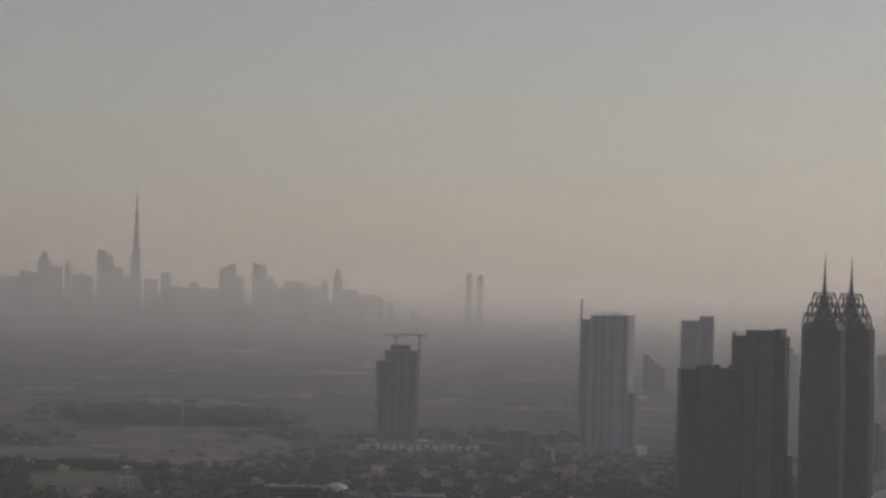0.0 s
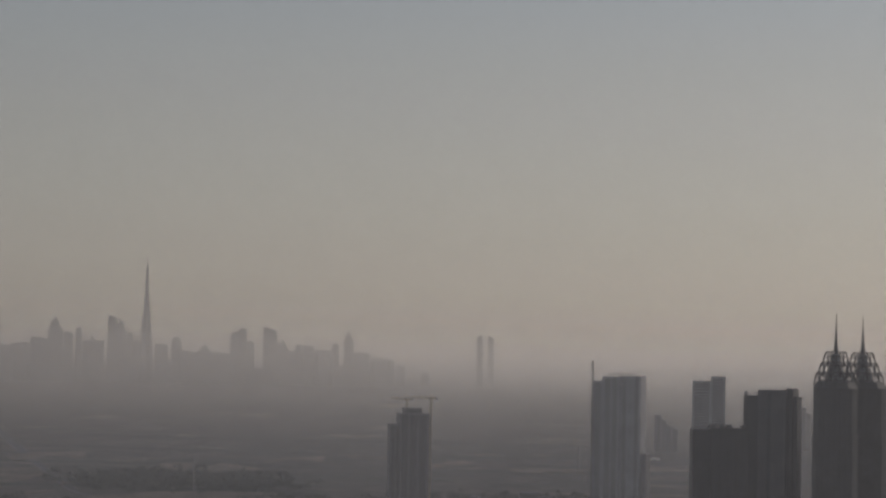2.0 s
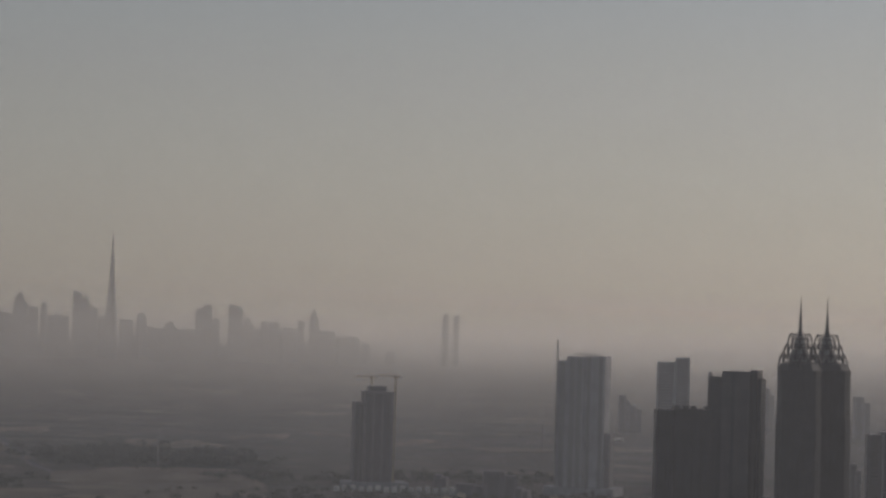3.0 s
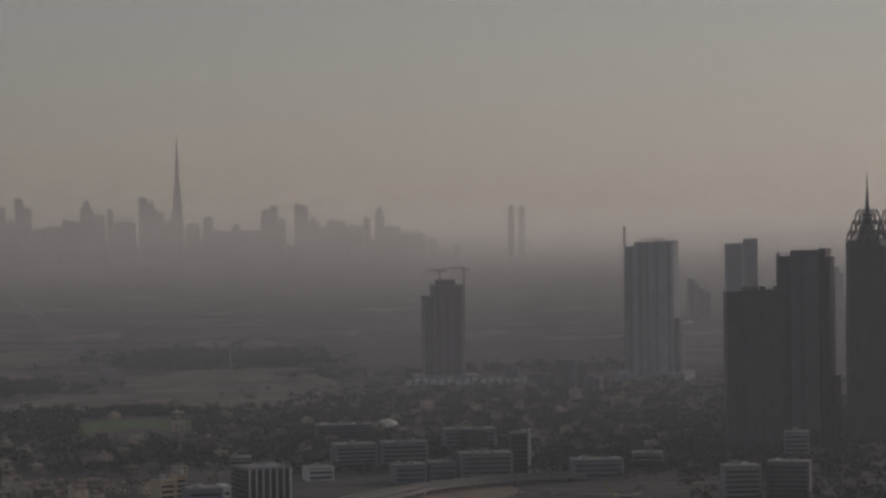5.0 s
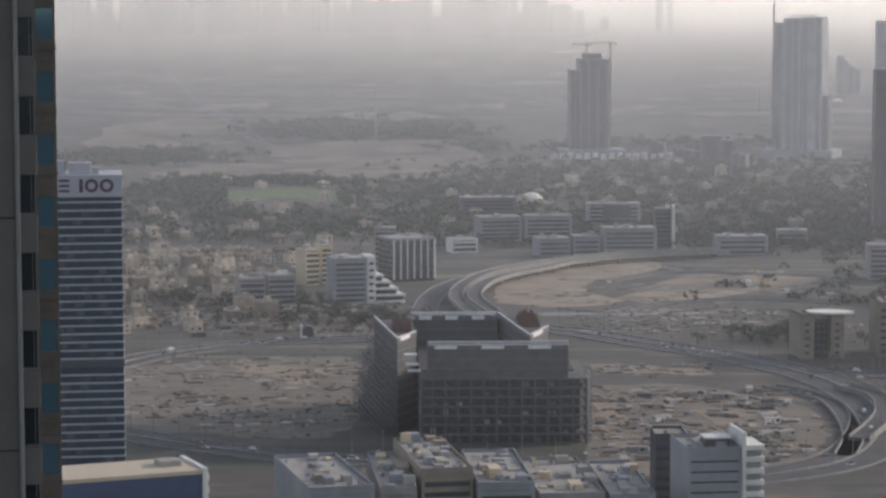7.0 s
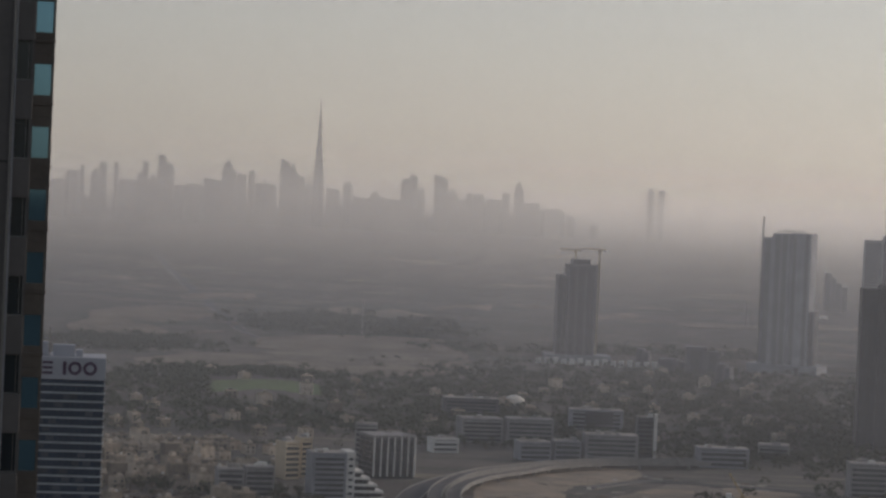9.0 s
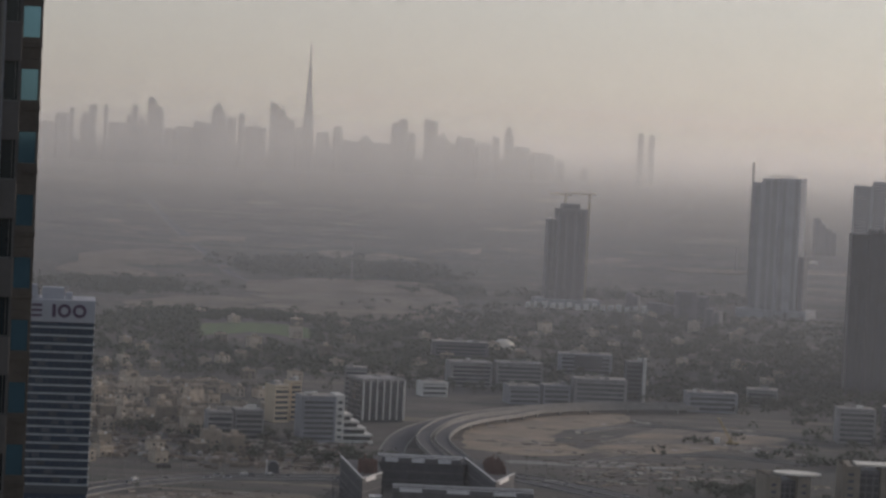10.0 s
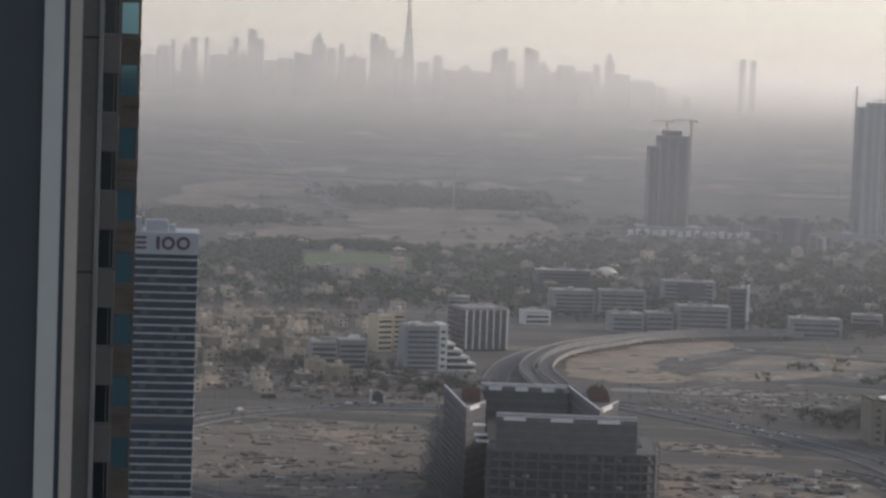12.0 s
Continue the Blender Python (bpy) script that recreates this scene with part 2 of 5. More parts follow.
# ---- far skyline ----
SKY_D = haze_place(1.8)


def skyline_tower(az0, az1, rise, d=SKY_D, form=0):
    """A far tower between two azimuths, up to rise degrees over the eye: square, rounded, stepped or slant-topped."""
    w, az = radians(az1 - az0) * d, (az0 + az1) / 2
    z0 = ground_z(d) - 2
    t = thing("skyscraper", az, d, z0, "pale grey skyscraper far off, faded by haze", "skyscraper", "far skyline")
    h = 200 + d * math.tan(radians(rise)) - z0
    hw, bm = w / 2, bmesh.new()
    if form == 0:
        add_box(bm, -hw, hw, -hw, hw, 0, h - 1.5, 0.3)
        add_box(bm, -hw * 0.6, hw * 0.5, -hw * 0.6, hw * 0.6, h - 2, h, 0.2)
    elif form == 1:
        add_prism(bm, octagon(w, w, w * 0.2), 0, h * 0.9)
        add_prism(bm, octagon(w * 0.98, w * 0.98, w * 0.2), h * 0.9, h, 0.72)
    elif form == 2:
        add_box(bm, -hw, hw, -hw, hw, 0, h * 0.84, 0.3)
        add_box(bm, -hw * 0.75, hw * 0.5, -hw * 0.75, hw * 0.75, h * 0.83, h * 0.94, 0.3)
        add_box(bm, -hw * 0.3, hw * 0.2, -hw * 0.4, hw * 0.4, h * 0.93, h, 0.2)
    else:
        add_box(bm, -hw, hw, -hw, hw, 0, h)
        for v in bm.verts:
            if v.co.z > 1 and v.co.x > 0:
                v.co.z -= min(6.0, w * 0.3)
    part("wall", bm, M_TOWER, t)


for i, (az0, az1, rise) in enumerate((
    (-12.4, -12.06, 0.29), (-12.07, -11.73, 0.49), (-11.74, -11.65, 0.63), (-11.51, -11.28, 0.55), (-11.32, -11.15, 0.7), (-11, -10.89, 0.71),
    (-10.87, -10.45, 0.34), (-10.48, -10.33, 0.51), (-10.36, -10.24, 0.76), (-10.23, -10.01, 0.48), (-10.03, -9.84, 0.93), (-9.86, -9.65, 0.73),
    (-9.64, -9.43, 0.26), (-9.44, -8.98, 0.31), (-8.99, -8.59, 0.46), (-8.6, -8.28, 0.89), (-8.26, -8.05, 0.57), (-8, -7.85, 0.67),
    (-7.83, -7.37, 0.39), (-7.66, -7.59, 0.48), (-7.29, -7.09, 0.96), (-7.11, -6.88, 0.88), (-6.87, -6.73, 0.59), (-6.72, -6.48, 0.41),
    (-6.24, -5.95, 0.34), (-5.87, -5.64, 0.49), (-5.63, -5.27, 0.2), (-5.28, -4.95, 0.32), (-4.94, -4.54, 0.16), (-4.57, -4.35, 0.63),
    (-4.38, -4.19, 0.72), (-4.19, -4.01, 0.42), (-3.82, -3.51, 0.75), (-3.51, -3.25, 0.47), (-3.23, -3.08, 0.22), (-3.1, -2.91, 0.38),
    (-2.91, -2.67, 0.37), (-2.67, -2.25, 0.25), (-2.27, -2.11, 0.43), (-2.01, -1.79, 0.68), (-1.78, -1.43, 0.22), (0.98, 1.13, 0.65),
    (1.23, 1.37, 0.63), (-1.42, -0.86, 0.1), (-0.81, -0.62, -0.03), (-0.27, -0.07, -0.18),)):
    skyline_tower(az0, az1, rise, form=(0, 1, 3, 2, 0, 1)[i % 6])
for i in range(64):
    az = -12.6 + i * 0.185 + random.uniform(-0.06, 0.06)
    skyline_tower(az - random.uniform(0.08, 0.18), az + random.uniform(0.08, 0.18), random.uniform(-0.25, 0.04) - max(0.0, az + 4) * 0.05, d=SKY_D + 14 + 6 * (i % 3), form=i % 4)


def needle_tower():
    """The very tall tapering tower of the far skyline: three wings stepping back in a spiral round a core, with a long spire."""
    d, z0 = SKY_D - 8, ground_z(SKY_D - 8) - 2
    k = d / 4690
    t = thing("needle_skyscraper", -6.44, d, z0, "very tall stepped tapering skyscraper with needle spire in haze", "skyscraper")

    def z(level):
        return 200 + (level - 200) * k - z0

    bm = bmesh.new()
    for wing in range(3):
        a = radians(90 + 120 * wing)
        for step in range(6):
            reach = 13.5 - step * 2.1
            c = Vector((math.cos(a), math.sin(a), 0)) * k
            add_tube(bm, c * reach * 0.75, c * reach * 0.75 + Vector((0, 0, z(218 + (step * 3 + wing) * 6.0))), 3.2 * k, 2.8 * k, 8)
    add_tube(bm, (0, 0, 0), (0, 0, z(345)), 5.4 * k, 3.4 * k, 10)
    part("wall", bm, M_TOWER, t)
    bm = bmesh.new()
    add_tube(bm, (0, 0, z(344)), (0, 0, z(371)), 2.6 * k, 1.6 * k, 8)
    add_tube(bm, (0, 0, z(371)), (0, 0, z(395)), 1.3 * k, 0.4 * k, 8)
    part("spire", bm, M_TOWER, t)


needle_tower()


# ---- high-rise towers of the middle distance ----
def slab_tower(t, x0, x1, y0, y1, z0, z1, storey, wall, glass, piers=(), band=0.34):
    """One volume of a tower: glazed core, a spandrel at each storey, full-height piers and a parapet."""
    part("core", box(x0 + 0.5, x1 - 0.5, y0 + 0.5, y1 - 0.5, z0, z1 - 0.5), glass, t)
    n = max(1, round((z1 - z0) / storey))
    step = (z1 - z0) / n
    first = part("spandrel", box(x0 + 0.15, x1 - 0.15, y0 + 0.15, y1 - 0.15, 0, step * band), wall, t, local=Matrix.Translation((0, 0, z0)))
    for i in range(1, n):
        again(first, Matrix.Translation((0, 0, z0 + i * step)))
    for a, b in piers:
        w = x1 - x0
        part("pier", box(x0 + a * w, x0 + b * w, y0, y1, z0, z1, 0.1), wall, t)
    part("parapet", box(x0 + 0.05, x1 - 0.05, y0 + 0.05, y1 - 0.05, z1 - 1.6, z1, 0.12), wall, t)


def lattice(bm, p, q, side, r=0.12, bays=10):
    """A square lattice mast or jib between two points."""
    p, q = Vector(p), Vector(q)
    turn_to = (q - p).to_track_quat("Z", "Y")
    length, s = (q - p).length, side / 2
    corners = [(-s, -s), (s, -s), (s, s), (-s, s)]
    for x, y in corners:
        add_tube(bm, p + turn_to @ Vector((x, y, 0)), p + turn_to @ Vector((x, y, length)), r, sides=4)
    for i in range(bays):
        for j in range(4):
            a, b = corners[j], corners[(j + 1) % 4]
            if i % 2:
                a, b = b, a
            add_tube(bm, p + turn_to @ Vector((*a, length * i / bays)), p + turn_to @ Vector((*b, length * (i + 1) / bays)), r * 0.7, sides=3)


def tower_crane(az, d, z, height, jib, heading, label):
    t = thing("tower_crane", az, d, z, label, "crane", "tower cranes", twist=heading)
    bm = bmesh.new()
    lattice(bm, (0, 0, 0), (0, 0, height), 1.8, 0.28, max(4, int(height / 3)))
    part("mast", bm, M_YELLOW, t)
    bm = bmesh.new()
    lattice(bm, (1, 0, height), (jib, 0, height + 1.0), 1.4, 0.24, int(jib / 3))
    part("jib", bm, M_YELLOW, t)
    bm = bmesh.new()
    lattice(bm, (-1, 0, height), (-jib * 0.34, 0, height), 1.4, 0.24, 4)
    part("counter_jib", bm, M_YELLOW, t)
    part("counterweight", box(-jib * 0.36, -jib * 0.27, -1.1, 1.1, height - 2.2, height, 0.1), M_CONC, t)
    part("cab", box(0.9, 2.6, -2.2, -0.6, height - 2.4, height - 0.2, 0.1), M_STEEL, t)
    bm = bmesh.new()
    add_tube(bm, (0, 0, height), (0, 0, height + 6), 0.5, 0.2)
    add_tube(bm, (0, 0, height + 6), (jib * 0.7, 0, height + 1.6), 0.12, sides=4)
    add_tube(bm, (0, 0, height + 6), (-jib * 0.3, 0, height + 0.7), 0.12, sides=4)
    part("apex_and_ties", bm, M_YELLOW, t)


def crane_high_rise():
    d = 3481
    t = thing("high_rise", -0.515, d, 0, "grey concrete high-rise under construction below two cranes", "high-rise", "towers", twist=8)
    # dark solid cores: the shade of the open floors is put into their colour
    slab_tower(t, -27, -13, -14, 16, 0, 117, 3.6, M_RAW, M_SHADEJOINT, ((0, 0.06), (0.5, 0.56)))
    slab_tower(t, -14.5, 24, -20, 20, 0, 132, 3.6, M_RAW, M_SHADEJOINT, ((0, 0.05), (0.3, 0.34), (0.62, 0.66), (0.95, 1)))
    slab_tower(t, -8, 16, -12, 12, 132, 139, 3.5, M_RAW, M_SHADEJOINT, ((0, 0.1), (0.9, 1)))
    bm = bmesh.new()
    for i in range(34):
        z = 4 + i * 3.8
        add_box(bm, 24.2, 27.6, -16, -4, z, z + 0.5)
    for y in (-16, -10, -4.4):
        add_box(bm, 27.2, 27.7, y, y + 0.4, 0, 133)
    part("scaffold", bm, M_STEEL, t)
    part("podium", box(-40, 48, -26, 30, 0, 9, 0.3), M_PALE, t)
    tower_crane(-0.565, d - 2, 139, 12, 22, 174, "slewing tower crane on an unfinished high-rise roof")
    tower_crane(-0.03, d - 8, 0, 153, 26, 166, "tall tower crane beside an unfinished high-rise")


def mast_high_rise():
    d = 3440
    t = thing("high_rise", 4.18, d, 0, "pale grey high-rise with vertical bays and roof mast", "high-rise", "towers", twist=-14)
    slab_tower(t, -33, -18, -12, 14, 0, 181, 3.7, M_PALE, M_TGLASS, ((0, 0.25), (0.75, 1)))
    slab_tower(t, -18.5, 6, -17, 18, 0, 187, 3.7, M_PALE, M_TGLASS, ((0, 0.16), (0.48, 0.56), (0.86, 1)))
    slab_tower(t, 5.5, 34, -14, 18, 0, 188, 3.7, M_PALE, M_TGLASS, ((0, 0.12), (0.3, 0.7), (0.9, 1)))
    slab_tower(t, 33, 42, -10, 14, 0, 84, 3.7, M_TOWER, M_TGLASS, ((0, 0.2), (0.8, 1)))
    part("podium", box(-44, 52, -28, 30, 0, 12, 0.4), M_PALE, t)
    bm = bmesh.new()
    lattice(bm, (-33, -12, 0), (-33, -12, 208), 1.8, 0.3, 60)
    part("hoist_mast", bm, M_STEEL, t)
    bm = bmesh.new()
    lattice(bm, (-14, 0, 190.5), (22, 0, 190.5), 1.0, 0.25, 10)
    add_tube(bm, (0, 0, 187), (0, 0, 190), 0.5), add_tube(bm, (16, 0, 187), (16, 0, 190), 0.5)
    part("roof_cradle", bm, M_STEEL, t)


def back_high_rise():
    t = thing("high_rise", 6.2, 3545, ground_z(3545), "hazy pale high-rise with a raised curved top", "high-rise", "towers")
    z = 1.6 - ground_z(3545)
    slab_tower(t, -22.8, 2.6, -12, 12, 0, 181 + z, 3.8, M_PALE, M_TGLASS, ((0, 0.1), (0.9, 1)))
    slab_tower(t, 2.6, 22.8, -14, 14, 0, 187.5 + z, 3.8, M_PALE, M_TGLASS, ((0, 0.1), (0.9, 1)))


def dark_block():
    t = thing("high_rise", 6.437, 2330, 0, "dark stone-clad high-rise slab with notched roof", "high-rise", "towers", twist=6)
    slab_tower(t, -25, -9, -14, 16, 0, 145, 3.6, M_TOWERDK, M_TGLASS, ((0, 0.2), (0.45, 0.6)))
    slab_tower(t, -9.5, 16, -16, 18, 0, 146.5, 3.6, M_TOWERDK, M_TGLASS, ((0, 0.1), (0.3, 0.4), (0.6, 0.7), (0.9, 1)))
    slab_tower(t, 15.5, 25, -13, 18, 0, 146, 3.6, M_TOWERDK, M_TGLASS, ((0, 0.2), (0.8, 1)))
    for x in (-9, -1, 6, 19):
        part("plant_room", box(x, x + 5, -8, 4, 146.4, 149.2, 0.1), M_TOWERDK, t)


def twin_step_tower():
    t = thing("high_rise", 7.62, 2480, 0, "dark grey high-rise with recessed window bay and slim mast", "high-rise", "towers", twist=-10)
    slab_tower(t, -26, -11, -13, 16, 0, 175, 3.6, M_TOWERDK, M_TGLASS, ((0, 0.15), (0.85, 1)))
    slab_tower(t, -11.5, 16, -17, 18, 0, 180.5, 3.6, M_TOWER, M_TGLASS, ((0, 0.34), (0.46, 1.0)))
    slab_tower(t, 15.5, 22, -15, 18, 0, 182, 3.6, M_TOWERDK, M_TGLASS, ((0, 0.4), (0.7, 1)))
    slab_tower(t, 21.5, 26, -12, 16, 0, 174, 3.6, M_TOWER, M_TGLASS, ((0, 0.3),))
    slab_tower(t, 26, 31, -8, 16, 0, 60, 3.6, M_TOWERDK, M_TGLASS)
    bm = bmesh.new()
    add_tube(bm, (14, 0, 180), (14, 0, 187), 0.35, 0.15), add_tube(bm, (18, 0, 180), (18, 0, 184.5), 0.3, 0.15)
    add_box(bm, -24, -12, -10, -9.6, 177, 177.6)
    part("roof_aerial", bm, M_STEEL, t)


def crown_tower(az, d, k, w):
    """A dark tower with chamfered corners and an art-deco crown: tiers of arched ribs, a glazed drum and a needle."""
    t = thing("crowned_tower", az, d, 0, "dark office tower with tiered arched metal crown and needle spire", "skyscraper", "twin crowned towers")
    up = 183 * 1.0
    for z0, z1, s in ((0, 138, 1.0), (138, up, 0.965)):
        bm = bmesh.new()
        add_prism(bm, octagon(w * s - 1.2, w * s - 1.2, 6 * k), z0, z1)
        part("core", bm, M_TGLASS, t)
        n = round((z1 - z0) / 3.75)
        bm = bmesh.new()
        add_prism(bm, octagon(w * s - 0.6, w * s - 0.6, 6 * k), 0, 1.5)
        first = part("spandrel", bm, M_TOWERDK, t, local=Matrix.Translation((0, 0, z0)))
        for i in range(1, n):
            again(first, Matrix.Translation((0, 0, z0 + i * (z1 - z0) / n)))
        for i in range(7):
            x = -w * s / 2 + 6 * k + (w * s - 12 * k) * i / 6
            part("pier", box(x - 0.9, x + 0.9, -w * s / 2, w * s / 2, z0, z1 - 0.02, 0.1), M_TOWERDK, t)
        for sx in (-1, 1):
            part("corner_pier", box(sx * (w * s / 2 - 2.6) - 2.4, sx * (w * s / 2 - 2.6) + 2.4, -w * s * 0.32, w * s * 0.32, z0, z1 - 0.5, 0.1), M_TOWERDK, t)
        part("cornice", add_prism(bmesh.new(), octagon(w * s + 0.5, w * s + 0.5, 6 * k), z1 - 0.8, z1 + 0.4), M_TOWERDK, t)
    part("shoulder", add_prism(bmesh.new(), octagon(w * 0.955, w * 0.955, 8 * k), up, up + 7, 0.86), M_TOWERDK, t)
    # drum of the crown, bright panels between dark hoops
    bm = bmesh.new()
    add_tube(bm, (0, 0, up + 6), (0, 0, up + 20), 9.5 * k, 7.4 * k, 12)
    add_tube(bm, (0, 0, up + 20), (0, 0, up + 33), 5.8 * k, 4.2 * k, 12)
    part("drum", bm, M_PALE, t, "pale glazed drum of the crown")
    hoops = bmesh.new()
    for z, r in ((8, 15.6), (15, 14.0), (22, 11.6), (25, 11.0), (30, 9.2), (34.6, 7.6)):
        for i in range(20):
            a, b = 2 * math.pi * i / 20, 2 * math.pi * (i + 1) / 20
            add_tube(hoops, (r * k * math.cos(a), r * k * math.sin(a), up + z), (r * k * math.cos(b), r * k * math.sin(b), up + z), 0.55, sides=4)
    part("hoop", hoops, M_TOWERDK, t)
    # arched ribs in three tiers
    for tier, (z0, z1, r0, r1, count) in enumerate(((1, 16, 20.5, 15.6, 14), (10, 25, 16.4, 12.2, 12), (20, 35, 12.6, 8.2, 10))):
        for i in range(count):
            a0 = 2 * math.pi * i / count
            bm = bmesh.new()
            half = math.pi / count * 0.92
            for side in (-1, 1):
                prev = None
                for s in range(6):
                    f = s / 5
                    r = (r0 + (r1 - r0) * f ** 1.7) * k
                    aa = a0 + side * half * (1 - f ** 2.4)
                    p = Vector((r * math.cos(aa), r * math.sin(aa), up + z0 + (z1 - z0) * math.sin(f * math.pi / 2)))
                    if prev:
                        add_tube(bm, prev, p, 0.75 - 0.1 * tier, sides=5)
                    prev = p
            part("arch_rib", bm, M_TOWERDK, t)
    bm = bmesh.new()
    add_tube(bm, (0, 0, up + 32), (0, 0, up + 42), 2.5 * k, 1.5 * k, 10)
    add_tube(bm, (0, 0, up + 42), (0, 0, up + 56), 1.5 * k, 0.8 * k, 10)
    add_tube(bm, (0, 0, up + 56), (0, 0, up + 71), 0.75 * k, 0.18, 8)
    for z, r in ((36, 2.9), (42, 2.1), (49, 1.6)):
        add_tube(bm, (0, 0, up + z), (0, 0, up + z + 0.7), r * k, r * k, 10)
    part("spire", bm, M_TOWERDK, t)


def side_cluster():
    t = thing("high_rise", 11.7, 2740, 0, "grey residential high-rise with stepped top", "high-rise", "towers", twist=5)
    slab_tower(t, -27, 27, -18, 18, 0, 184, 3.6, M_TOWER, M_TGLASS, ((0, 0.12), (0.3, 0.4), (0.6, 0.7), (0.88, 1)))
    slab_tower(t, -13, 14, -12, 12, 184, 193, 3.6, M_TOWER, M_TGLASS, ((0, 0.1), (0.9, 1)))
    for x in (-24, 19):
        part("plant_room", box(x, x + 5, -8, 6, 184, 187.5, 0.1), M_TOWER, t)
    t = thing("high_rise", 12.78, 2735, 0, "broad dark residential block with stepped roofline", "high-rise", "towers", twist=3)
    slab_tower(t, -25, 12, -16, 16, 0, 139, 3.6, M_TOWERDK, M_TGLASS, ((0, 0.1), (0.3, 0.38), (0.62, 0.7), (0.9, 1)))
    slab_tower(t, 12, 26, -15, 16, 0, 135, 3.6, M_TOWERDK, M_TGLASS, ((0, 0.2), (0.8, 1)))
    t = thing("high_rise", 10.81, 2760, 0, "slim grey high-rise with flat roof", "high-rise", "towers", twist=6)
    slab_tower(t, -15, 0, -12, 12, 0, 115, 3.6, M_TOWER, M_TGLASS, ((0, 0.2), (0.8, 1)))
    slab_tower(t, 0, 15, -12, 12, 0, 118, 3.6, M_PALE, M_TGLASS, ((0, 0.2), (0.8, 1)))


def faint_blocks():
    """Blocks so deep in the haze that only their outline shows."""
    for az0, az1, d, top in ((5.0, 5.24, 4120, 124), (5.2, 5.5, 4120, 108), (6.98, 7.1, 4120, 165), (8.2, 8.45, 4150, 140), (10.2, 10.55, 4120, 132), (12.2, 12.8, 4300, 146),
                             (12.7, 13.3, 4300, 138), (10.15, 10.4, 3300, 60), (1.4, 2.1, 3350, 16), (2.0, 2.75, 3300, 36), (2.7, 3.05, 3150, 24), (0.9, 1.2, 3420, 24)):
        w = radians(az1 - az0) * d
        z = ground_z(d)
        t = thing("apartment_block", (az0 + az1) / 2, d, z, "faint grey apartment block deep in the haze", "building", "blocks in the haze", twist=random.uniform(-15, 15))
        h = top - z
        slab_tower(t, -w / 2, w * 0.1, -8, 8, 0, h, 3.6, M_TOWER, M_TGLASS, ((0, 0.2), (0.8, 1)))
        slab_tower(t, w * 0.1, w / 2, -9, 9, 0, h * 0.86, 3.6, M_TOWER, M_TGLASS, ((0, 0.2), (0.8, 1)))


crane_high_rise()
mast_high_rise()
back_high_rise()
dark_block()
twin_step_tower()
crown_tower(9.0, 2430, 1.0, 43.0)
crown_tower(9.59, 2500, 1.03, 48.6)
side_cluster()
faint_blocks()


# ---- ground cover: lots, lawns and roads ----
def smooth_line(points, per=10):
    """Points of a plan line, rounded between its corners."""
    p = [at(a, d) for a, d in points]
    p = [p[0] * 2 - p[1]] + p + [p[-1] * 2 - p[-2]]
    out = []
    for i in range(1, len(p) - 2):
        for s in range(per):
            f = s / per
            a, b, c, e = p[i - 1], p[i], p[i + 1], p[i + 2]
            out.append(0.5 * (2 * b + (c - a) * f + (2 * a - 5 * b + 4 * c - e) * f * f + (3 * b - a - 3 * c + e) * f ** 3))
    return out + [p[-2]]


def lot(name, points, material, z, label, category, wobble=4.0, grain=0.06):
    ring = smooth_line(points + points[:1], 16)[:-1]
    bm = bmesh.new()
    top = [bm.verts.new(v + Vector((noise.noise(v * grain) * wobble, noise.noise(v * grain + Vector((9, 4, 2))) * wobble, ground_z(v.length) + z))) for v in ring]
    low = [bm.verts.new(v.co - Vector((0, 0, z + 0.3))) for v in top]
    for i in range(len(top)):
        bm.faces.new((low[i], low[(i + 1) % len(top)], top[(i + 1) % len(top)], top[i]))
    face = bm.faces.new(top)
    face.normal_update()
    if face.normal.z < 0:
        bmesh.ops.reverse_faces(bm, faces=bm.faces)
    bmesh.ops.triangulate(bm, faces=[face])
    tagged(part(name, bm, material), label, category, kind="structure")


def strip(bm, line, off0, off1, z0, z1):
    """A ribbon with a body along a plan line, between two offsets to its side."""
    rows = []
    for i, p in enumerate(line):
        way = (line[min(i + 1, len(line) - 1)] - line[max(i - 1, 0)]).normalized()
        side = Vector((way.y, -way.x, 0))
        g = Vector((0, 0, ground_z(p.length)))
        rows.append([bm.verts.new(p + g + side * o + Vector((0, 0, z))) for o, z in ((off0, z0), (off0, z1), (off1, z1), (off1, z0))])
    for a, b in zip(rows, rows[1:]):
        for j in range(4):
            bm.faces.new((a[j], a[(j + 1) % 4], b[(j + 1) % 4], b[j]))
    bm.faces.new(rows[0][::-1]), bm.faces.new(rows[-1])
    bmesh.ops.recalc_face_normals(bm, faces=bm.faces)


def road(points, width, label, lift=0.0, walls=0.6, median=False, z=0.22):
    line = smooth_line(points)
    bm = bmesh.new()
    strip(bm, line, -width / 2, width / 2, -0.4 if not lift else lift - 1.6, z + lift)
    r = tagged(part("road", bm, M_ASPHALT), label, "road", kind="structure")
    for side in (-1, 1):
        bm = bmesh.new()
        o = side * width / 2
        strip(bm, line, min(o, o + side * 0.7), max(o, o + side * 0.7), -0.4 if not lift else lift - 1.6, z + lift + walls)
        part("kerb", bm, M_KERB, r)
    if median:
        bm = bmesh.new()
        strip(bm, line, -0.7, 0.7, z + lift - 0.1, z + lift + 0.7)
        part("median_barrier", bm, M_KERB, r)
    if lift > 2:
        for i in range(3, len(line), 5):
            part("pillar", add_tube(bmesh.new(), line[i] - Vector((0, 0, 0.5)), line[i] + Vector((0, 0, lift - 1.0)), 1.1, 1.3, 10), M_CONC, r)
    return line


